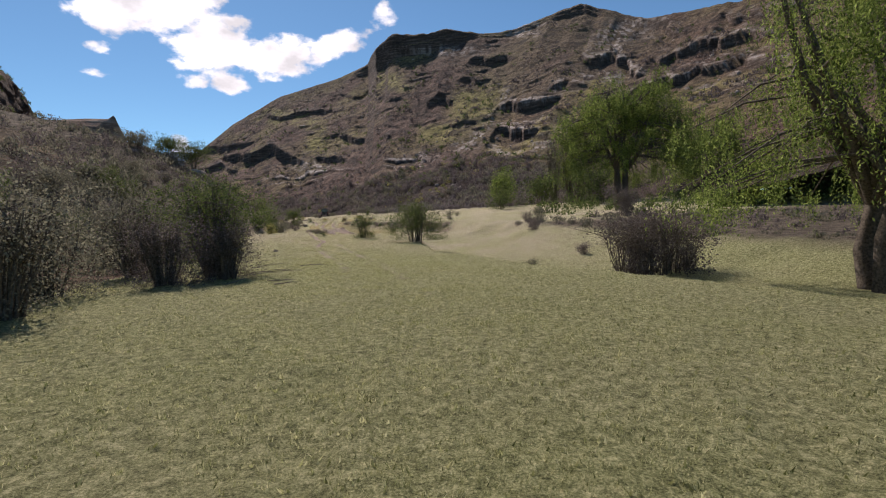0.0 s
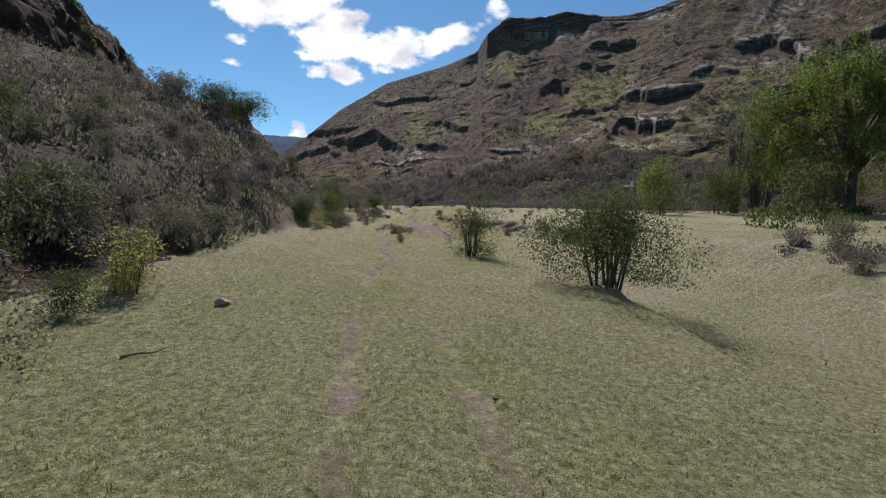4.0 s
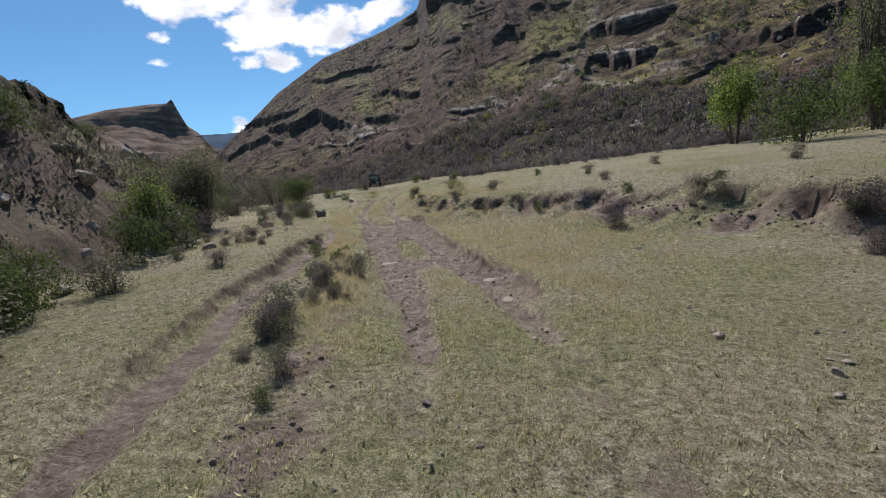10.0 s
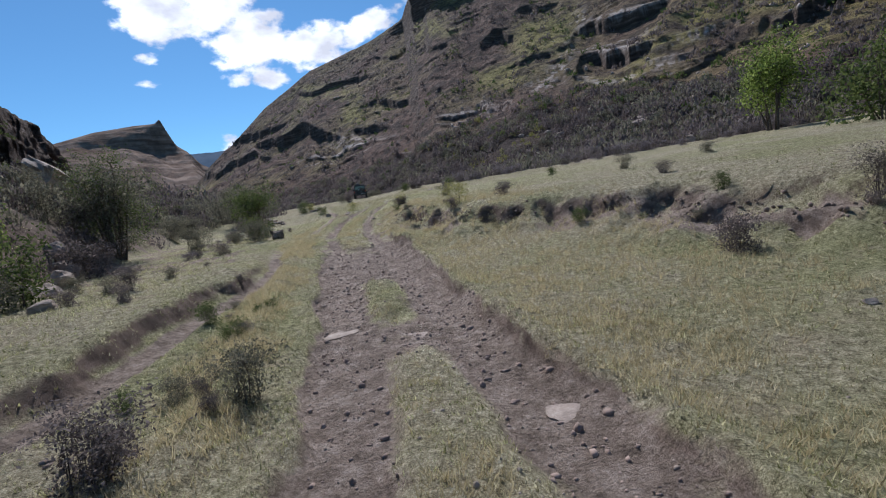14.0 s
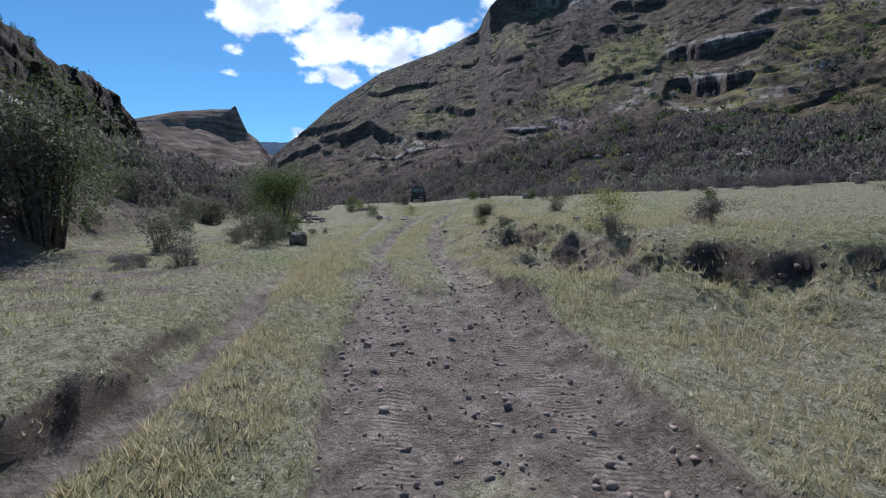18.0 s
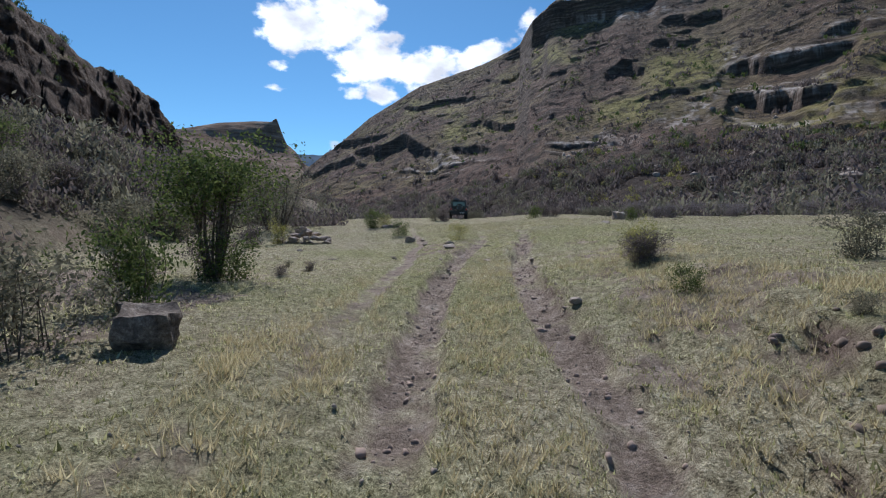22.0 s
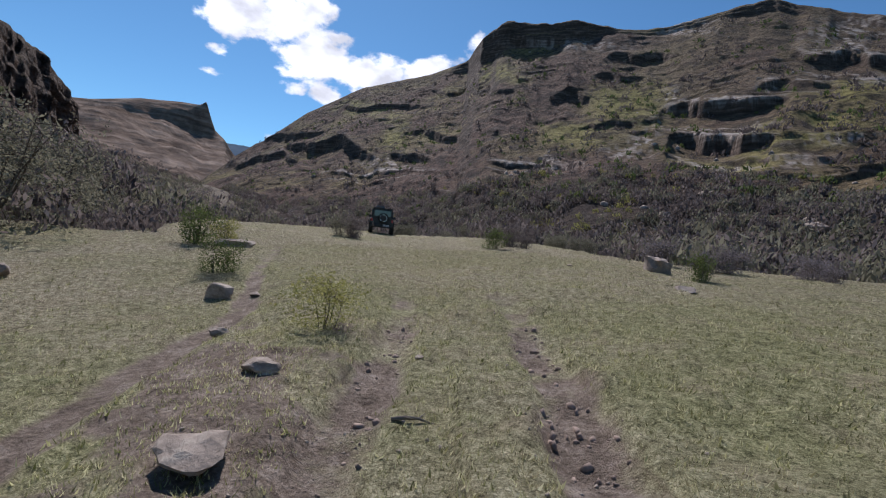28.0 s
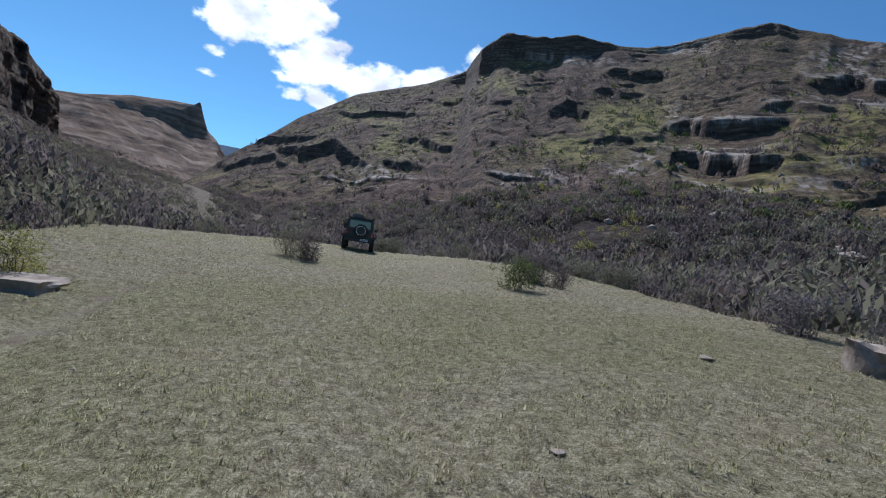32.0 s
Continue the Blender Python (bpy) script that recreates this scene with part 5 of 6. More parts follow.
for i in range(16):
    y = float(RNG.uniform(56, 78))
    plant(("brown", "green", "grey")[i % 3], float(np.interp(y, BANK_Y, BANK_X) + RNG.normal() * 0.9 - 0.2), y, float(RNG.uniform(0.15, 0.4)), group="small shrubs on the bank")
# scrub along the foot of the left slope
n_scrub = 0
while n_scrub < 120:
    y = float(RNG.uniform(-3, 112))
    d = float(RNG.uniform(0.1, 1)) ** 1.3 * 11
    x = float(foot_x(y)) - d + 0.6
    if y > 88 and d > 7.5 or fbm(np.array([x * 0.25]), np.array([y * 0.25]), 2, 77)[0] < -0.1:
        continue
    plant(("grey", "grey", "brown", "green")[int(RNG.integers(4))], x, y, float(RNG.uniform(0.7, 1.45)), group="scrub on the left slope")
    n_scrub += 1


def scrub_mass(name, pts, sizes, mat, per, label, leaf=0.24, seed=5, slim=0.42):
    """Scrub as one joined mass: each bush a ragged dome of small sprays that lean outwards and up."""
    rng = np.random.default_rng(seed)
    n = len(pts)
    k = rng.normal(size=(n, 2, 3))
    k /= np.linalg.norm(k, axis=2)[..., None]
    d = rng.normal(size=(n, per, 3))
    d /= np.linalg.norm(d, axis=2)[..., None]
    d[..., 2] = np.abs(d[..., 2]) * 1.1 - 0.12
    a = np.einsum("npc,nkc->npk", d, k)
    lump = 1 + 0.22 * np.cos(3.2 * a[..., 0] + rng.uniform(0, 6, (n, 1))) + 0.16 * np.cos(6.1 * a[..., 1] + rng.uniform(0, 6, (n, 1)))
    q = (rng.uniform(0.55, 1.0, (n, per)) ** 0.5 * lump * (1 + 0.1 * rng.normal(size=(n, per))))[..., None]
    w = rng.uniform(0.75, 1.25, (n, 1, 3)) * np.array([0.58, 0.58, 0.68])
    p = (pts[:, None, :] + d * q * sizes[:, None, None] * w).reshape(-1, 3)
    out = d.reshape(-1, 3) + rng.normal(size=(n * per, 3)) * 0.38
    out /= np.linalg.norm(out, axis=1)[:, None] + 1e-9
    up = np.array([0, 0, 1.0]) + rng.normal(size=(n * per, 3)) * 0.35
    up -= out * np.sum(up * out, 1)[:, None]
    up /= np.linalg.norm(up, axis=1)[:, None] + 1e-9
    up = up + out * 0.35
    side = np.cross(up, out)
    z = (np.repeat(sizes, per) * leaf * rng.uniform(0.6, 1.4, n * per))[:, None]
    v = np.stack([p - up * z * 0.5, p + side * z * slim * 0.5, p + up * z * 0.6, p - side * z * slim * 0.5], 1).reshape(-1, 3)
    f = np.arange(n * per)[:, None] * 4 + np.array([0, 1, 2, 3])
    return tagged(new(name, mesh_of(name, v, f, mat)), label, "scrub", kind="stuff")


def hill_points(n, r_lo, r_hi, az_lo, az_hi, seed, power=1.0, least=-0.08):
    rng = np.random.default_rng(seed)
    a = rng.uniform(az_lo, az_hi, n)
    f = r_lo + (r_hi - r_lo) * rng.uniform(0, 1, n) ** power
    p = hill_surface(a, f)
    return p[fbm(p[:, 0] / 18, p[:, 1] / 18, 3, seed) > least]


def scatter(x0, x1, y0, y1, gap, seed, gaps=0.25):
    """Bush places on a shaken grid, with some left out."""
    rng = np.random.default_rng(seed)
    gx, gy = np.meshgrid(np.arange(x0, x1, gap), np.arange(y0, y1, gap))
    x, y = gx.ravel() + rng.normal(size=gx.size) * 0.35 * gap, gy.ravel() + rng.normal(size=gx.size) * 0.35 * gap
    keep = rng.uniform(size=x.size) > gaps - 0.6 * fbm(x / 7, y / 7, 3, seed)
    return x[keep], y[keep], rng


def edge_points(gap, seed, near, deep):
    """Places between the meadow's far edge and the hill."""
    x, y, rng = scatter(-85, 45, 95, 195, gap, seed)
    q = beyond(x, y)
    far = on_az(np.degrees(np.arctan2(-(x - HUB[0]), y - HUB[1])), H_AZ, H_NEAR)
    keep = (q > near) & (q < deep) & (np.hypot(x - HUB[0], y - HUB[1]) < far + 4) & (np.hypot(x + 28.9, y - 120.6) > 4.0) & (x > foot_x(y) - 14)
    x, y = x[keep], y[keep]
    return np.stack([x, y, ground_z(x, y, False) - 0.1], -1), rng


LABS = {"o": "grey-green scrub bushes in front of the hill", "b": "purple-brown leafless scrub bushes in front of the hill"}
for mat, seed, lab in ((OLIVE, 101, LABS["o"]), (BROWN, 102, LABS["b"]), (BROWN, 106, LABS["b"])):
    p = hill_points(1100, -0.06, 0.24, -60, 32, seed, 1.2)
    p[:, 2] = np.maximum(p[:, 2], ground_z(p[:, 0], p[:, 1], False)) - 0.15
    scrub_mass("scrub_thicket", p, np.random.default_rng(seed).uniform(1.6, 3.8, len(p)), mat, 90, lab, 0.19, seed)
    p, rng_e = edge_points(4.2, seed + 20, 0.5, 16)
    scrub_mass("scrub_thicket", p, rng_e.uniform(1.3, 3.2, len(p)), mat, 260, lab, 0.12, seed + 30)
    p, rng_e = edge_points(5.0, seed + 25, 16, 90)
    scrub_mass("scrub_thicket", p, rng_e.uniform(1.8, 4.2, len(p)), mat, 120, lab, 0.17, seed + 35)
# growth along the stream behind the willows
x, y, rng_e = scatter(16, 100, 45, 125, 4.6, 71)
keep = (x > 4 + 0.5 * (y - 45)) | (x > 40)
keep &= (np.hypot(x - 35, y - 90) > 3)
p = np.stack([x, y, ground_z(x, y, False) - 0.1], -1)[keep]
scrub_mass("scrub_thicket", p, rng_e.uniform(1.2, 3.0, len(p)), GREEN, 150, "dark green bushes along the stream", 0.14, 72)
p = hill_points(6500, 0.14, 0.97, -62, 31, 103, 1.1, -0.02)
scrub_mass("scrub_on_hill", p, 0.5 + 2.3 * np.random.default_rng(6).uniform(0, 1, len(p)) ** 2.4, BROWN, 16, "scattered dark scrub bushes on the hillside", 0.5, 7)
p = hill_points(1500, 0.1, 0.9, -62, 30, 105, 1.0, 0.0)
scrub_mass("scrub_on_hill", p, np.random.default_rng(16).uniform(0.8, 2.6, len(p)), GREEN, 14, "dark green bushes in the hollows of the hillside", 0.5, 17)
p = hill_points(260, 0.05, 0.25, -45, 15, 104, 1.0, 0.02)
scrub_mass("scrub_on_hill", p, np.random.default_rng(8).uniform(1.0, 2.2, len(p)), YELLOW, 70, "scattered bright green bushes low on the hillside", 0.22, 9)


def left_points(n, s_lo, s_hi, f_lo, f_hi, seed):
    rng = np.random.default_rng(seed)
    s, f = rng.uniform(s_lo, s_hi, n), rng.uniform(f_lo, f_hi, n)
    i, j = np.clip((s / 10 * (len(ss) - 1)).astype(int), 0, len(ss) - 1), np.clip(np.searchsorted(fs_, f), 0, len(fs_) - 1)
    x, y = LX[i, j], LY[i, j]
    return np.stack([x, y, np.maximum(LZ[i, j], ground_z(x, y, False))], -1)


p = left_points(1300, 0.8, 8.5, 0.03, 0.65, 201)
scrub_mass("scrub_on_slope", p, np.random.default_rng(3).uniform(0.8, 1.9, len(p)), OLIVE, 84, "grey-green scrub covering the valley side", 0.17, 11)
p = left_points(900, 0.8, 9.5, 0.04, 0.92, 202)
scrub_mass("scrub_on_slope", p, np.random.default_rng(4).uniform(0.7, 1.7, len(p)), BROWN, 84, "brown dry scrub covering the valley side", 0.17, 12)
for mat, seed in ((OLIVE, 204), (BROWN, 205)):
    p = left_points(560, 4.7, 8.6, 0.0, 0.6, seed)
    scrub_mass("scrub_thicket", p, np.random.default_rng(15).uniform(1.0, 2.7, len(p)), mat, 145, "dark feathery thicket at the foot of the slope", 0.14, 16)
for mat, seed in ((OLIVE, 211), (BROWN, 212)):
    u, y, rng_e = scatter(-26, 0, -4, 116, 2.1, seed, -0.05)
    x = foot_x(y) + u
    keep = u < -1.0
    p = np.stack([x, y, ground_z(x, y, False) - 0.1], -1)[keep]
    scrub_mass("scrub_on_slope", p, 0.45 + 1.2 * rng_e.uniform(0, 1, len(p)) ** 1.5, mat, 190, "dense scrub bushes low on the valley side", 0.13, seed)
rng_s = np.random.default_rng(61)
for mat, seed in ((BROWN, 62), (OLIVE, 63)):
    y = rng_s.uniform(2, 46, 200)
    x = np.interp(y, BANK_Y, BANK_X) + 0.6 + rng_s.uniform(0, 1, 200) ** 1.2 * 22
    p = np.stack([x, y, ground_z(x, y, False) - 0.1], -1)[np.hypot(x - 14.2, y - 11.3) > 1.8]
    scrub_mass("scrub_thicket", p, 0.3 + 0.8 * rng_s.uniform(0, 1, len(p)) ** 1.5, mat, 110, "dry brown brush along the stream bed", 0.2, seed)
p = left_points(160, 1, 7, 0.9, 1.05, 203)
scrub_mass("scrub_on_cliff", p, np.random.default_rng(5).uniform(1.0, 2.4, len(p)), GREEN, 80, "dark bushes along the cliff top", 0.24, 13)

# ---------------------------------------------------------------- rocks
for x, y, s, q, lab in [
    (-21.65, 87.05, 0.62, 0.6, "large pale weathered sandstone rock in bare soil"), (-23.4, 90.2, 0.45, 0.5, "pale sandstone rock beside the footpath"),
    (-25.0, 92.6, 0.55, 0.7, "grey sandstone rock beside the footpath"), (-23.05, 85.4, 0.2, 1.0, "small dark stone on the grass"),
    (-25.6, 86.1, 0.42, 0.2, "flat pale stone slab in the grass"),
    (-16.0, 94.5, 0.5, 0.6, "dark flat rock on the meadow"), (-17.65, 99.0, 0.22, 0.6, "small grey stone on the meadow"),
    (-13.3, 74.2, 0.3, 0.9, "small dark stone on the bank"), (-19.4, 52.1, 0.5, 0.8, "pale rock at the foot of the slope"),
    (-21.4, 61.6, 0.75, 0.5, "dark flat rock on the grass"), (-22.2, 57.0, 0.5, 0.7, "pale boulder at the foot of the slope"), (-22.9, 59.2, 0.5, 0.8, "pale boulder at the foot of the slope"),
    (-20.8, 54.5, 0.6, 0.8, "weathered boulder half hidden by scrub"), (-11.15, 27.0, 0.5, 0.6, "dark and pale broken rock on the grass"),
    (-6.9, 58.4, 0.22, 0.7, "small pale stone in the grass"), (-25.2, 66.0, 0.9, 0.9, "pale outcrop boulder on the slope"), (-24.4, 64.0, 0.8, 0.8, "pale outcrop boulder on the slope"),
    (-27.0, 68.0, 1.0, 0.9, "pale outcrop boulder on the slope"), (-27.6, 62.4, 1.0, 0.8, "dark outcrop boulder on the slope"), (-20.3, 95.4, 0.16, 0.5, "small grey stone on the meadow"),
    (-18.6, 83.45, 0.16, 0.7, "pale stone at the edge of the track"), (-17.6, 78.05, 0.2, 0.6, "pale stone in the wheel rut"),
    (-19.9, 84.25, 0.32, 0.3, "flat pale stone on the track"), (-15.6, 67.5, 0.15, 0.4, "flat pale stone on bare soil"), (-16.75, 67.1, 0.13, 0.8, "pale stone on bare soil"), (-17.0, 67.3, 0.09, 0.8, "small grey stone on bare soil"),
    (-14.3, 60.2, 0.7, 0.1, "flat slab of rock bared by the track"), (-12.9, 59.6, 0.6, 0.05, "flat slab of rock bared by the track"), (-11.0, 56.7, 0.6, 0.1, "flat stone in the wheel rut"), (-10.75, 54.2, 0.45, 0.1, "flat stone in the wheel rut"),
    (-12.3, 52.2, 0.16, 0.8, "small dark stone on the track"), (-12.1, 53.6, 0.14, 0.8, "small dark stone on the track"), (-11.7, 49.2, 0.14, 0.8, "small pale stone on the track"),
    (-24.4, 93.0, 0.32, 0.6, "pale sandstone rock beside the footpath"), (-23.85, 87.3, 0.22, 0.3, "flat pale stone on the footpath's edge"), (-20.95, 85.9, 0.34, 0.3, "flat pale stone in the bare soil"),
    (-21.1, 83.85, 0.14, 0.7, "small dark stone on the grass"), (-18.4, 82.3, 0.18, 0.7, "small pale stone on the track"), (-20.65, 89.5, 0.15, 0.3, "flat yellowish stone on the grass"), (-22.0, 88.5, 0.42, 0.4, "pale weathered rock in bare soil"),
    (-11.5, 46.5, 0.1, 0.8, "small brown stone on the grass"), (-27.9, 87.9, 0.3, 0.5, "grey stone half sunk in the grass"),
    (21.5, 153, 4.2, 0.7, "pale rock standing out of the scrub"), (23.8, 156, 3.4, 0.8, "pale rock standing out of the scrub"), (27.8, 123, 5.5, 0.7, "large pale boulder among the thicket"), (6, 108, 2.0, 0.7, "pale rock at the meadow's edge"), (10, 103, 1.6, 0.7, "pale rock at the meadow's edge"), (1, 106, 1.3, 0.7, "pale rock at the meadow's edge"),
]:
    stone(x, y, s, lab, squash=q, z=float(hill_at(x, y)) - 0.3 if y > 115 else None)


def block(x, y, sx, sy, sz, rz, tilt, label, seed, z=None, mat=ROCK, lean=0):
    """A squarish broken rock."""
    bm = bmesh.new()
    bmesh.ops.create_cube(bm, size=1.0)
    bmesh.ops.subdivide_edges(bm, edges=bm.edges[:], cuts=5, use_grid_fill=True)
    off = Vector((seed * 3.1, seed * 1.7, 0))
    for v in bm.verts:
        c = v.co.copy()
        v.co *= 1 - 0.22 * max(0.0, c.length - 0.62)
        v.co += Vector((noise.noise(c * 1.6 + off), noise.noise(c * 1.6 + off + Vector((9, 0, 0))), noise.noise(c * 1.6 + off + Vector((0, 9, 0))))) * 0.2
        v.co *= 1 + 0.08 * noise.noise(c * 5 + off)
        v.co = Vector((v.co.x * sx, v.co.y * sy, (v.co.z + 0.32) * sz))
    me = bpy.data.meshes.new("block")
    bm.to_mesh(me)
    bm.free()
    me.materials.append(mat)
    ob = new("rock", me)
    ob.matrix_basis = pose(x, y, gz(x, y) if z is None else z, tilt, lean, rz)
    return tagged(ob, label, "rock")


block(-14.9, 99.7, 0.62, 0.52, 0.52, 25, 8, "square grey boulder on the meadow", 1)
block(-21.95, 75.1, 0.5, 0.44, 0.46, 40, 9, "dark lichened boulder on the grass", 2, mat=LICHEN)
block(-36.3, 78.6, 1.9, 4.0, 0.9, 0, -22, "slanting pale sandstone slab standing out of the scrub", 5, z=5.5, lean=35)
block(-28.1, 98.5, 1.05, 0.75, 0.24, 20, 3, "broad flat pale stone slab on the meadow", 3)
for i in range(30):
    x, y = -6.8 + float(RNG.normal()) * 0.9, 50.0 + float(RNG.normal()) * 1.2
    stone(x, y, float(RNG.uniform(0.07, 0.2)), "pale stone scattered on the grass", "scattered stones beside the track", 0.6)
PILE = (-29.9, 91.6)
for i in range(46):
    q = float(RNG.uniform(0, 1)) ** 0.6
    a = float(RNG.uniform(0, 6.28))
    x, y = PILE[0] + math.cos(a) * q * 1.35, PILE[1] + math.sin(a) * q * 0.9
    stone(x, y, float(RNG.uniform(0.26, 0.55)), "angular pale stone heaped in the pile", "stones of the rock pile", 0.7, gz(x, y) + max(0.0, 0.65 * (1 - q)) * float(RNG.uniform(0.5, 1)), tilt=float(RNG.uniform(-25, 25)))
OUTCROP = "weathered sandstone outcrop on the scrubby slope"
for x, y, w, q in [(-24.6, 64.6, 1.7, 0.7), (-26.4, 67.4, 1.5, 0.7), (-23.6, 58.9, 0.7, 0.8), (-25.9, 61.0, 1.8, 0.6), (-22.9, 52.8, 0.7, 0.8), (-24.8, 54.6, 1.1, 0.7), (-23.8, 56.4, 0.9, 0.8), (-26.8, 58.4, 1.4, 0.7),
                   (-32.6, 61.2, 3.0, 0.5), (-34.6, 60.9, 2.6, 0.5), (-36.8, 60.6, 3.4, 0.45), (-39.4, 59.4, 3.6, 0.45), (-21.4, 50.6, 0.8, 0.8)]:
    stone(x, y, w, OUTCROP, "outcrop rocks on the valley side", q, gz(x, y) - 0.22 * w)
# boulders and scree on the hillside
rngb = np.random.default_rng(14)
sv, sf, nv = [], [], 0
ico = bmesh.new()
bmesh.ops.create_icosphere(ico, subdivisions=1, radius=1.0)
iv = np.array([v.co for v in ico.verts])
ifc = np.array([[v.index for v in f.verts] for f in ico.faces])
ico.free()
for p in np.concatenate([hill_points(160, 0.1, 0.45, -50, 25, 301), hill_points(200, 0.35, 0.95, -60, 25, 302), left_points(80, 2.5, 9.5, 0.1, 0.7, 303)]):
    s = rngb.uniform(0.2, 1.0) ** 3 * 1.4 + 0.2
    sv.append(p + iv * (1 + 0.22 * rngb.normal(size=(len(iv), 1))) * s * rngb.uniform(0.4, 0.8, 3))
    sf.append(ifc + nv)
    nv += len(iv)
tagged(new("scree", mesh_of("scree", np.concatenate(sv), np.concatenate(sf), ROCK)), "pale broken rocks and scree strewn over the slopes", "scree", kind="stuff")

# ---------------------------------------------------------------- fallen branches
def branch(x, y, ln, rz, label):
    rng = np.random.default_rng(int(abs(x * 100)))
    pts = [np.array([q * ln, rng.normal() * 0.03 * ln, 0.03 + 0.02 * rng.normal()]) for q in (0, 0.3, 0.6, 1)]
    lines = [(pts, [0.02, 0.018, 0.012, 0.005])]
    for k in (1, 2):
        lines.append(([pts[k], pts[k] + np.array([0.15, 0.2 * (-1) ** k, 0.06]) * ln], [0.01, 0.003]))
    v, f = tubes(lines, 5)
    ob = new("fallen_branch", mesh_of("fallen_branch", v, f, TWIG, True))
    ob.matrix_basis = pose(x, y, gz(x, y), 0, 0, rz)
    return tagged(ob, label, "branch")


for x, y, ln, rz in [(-10.4, 23.6, 0.7, 60), (-5.1, 23.8, 0.35, 20), (-8.0, 14.4, 1.9, 10), (-8.0, 15.8, 2.0, -20), (-8.6, 13.2, 2.2, 30), (-6.9, 17.2, 1.3, 5), (-9.6, 20.2, 0.8, 80), (-8.8, 16.8, 1.9, 60), (-6.3, 11.2, 1.0, -10), (-5.6, 9.8, 0.8, 35), (-7.4, 10.6, 1.6, 80), (-20.6, 87.9, 0.35, 10)]:
    branch(x, y, ln, rz, "pale dry fallen branch on the grass")

# ---------------------------------------------------------------- the vehicle ahead
def ring(bm, radius, width, tube, segs=28):
    """A tyre about the x axis."""
    prof = [(-width / 2, radius - tube), (-width / 2, radius - 0.03), (-width / 2 + 0.03, radius), (width / 2 - 0.03, radius), (width / 2, radius - 0.03), (width / 2, radius - tube)]
    rows = []
    for i in range(segs):
        a = 2 * math.pi * i / segs
        k = 0.012 if i % 2 else 0.0
        rows.append([bm.verts.new((x, (r - (k if r == radius else 0)) * math.cos(a), (r - (k if r == radius else 0)) * math.sin(a))) for x, r in prof])
    for i in range(segs):
        p, q = rows[i], rows[(i + 1) % segs]
        for j in range(len(prof) - 1):
            bm.faces.new((p[j], p[j + 1], q[j + 1], q[j]))
    return bm


def disc(bm, radius, x0, x1, segs=24):
    m = Matrix.Rotation(math.pi / 2, 4, "Y")
    m.translation = Vector(((x0 + x1) / 2, 0, 0))
    bmesh.ops.create_cone(bm, cap_ends=True, segments=segs, radius1=radius, radius2=radius * 0.92, depth=x1 - x0, matrix=m)
    return bm


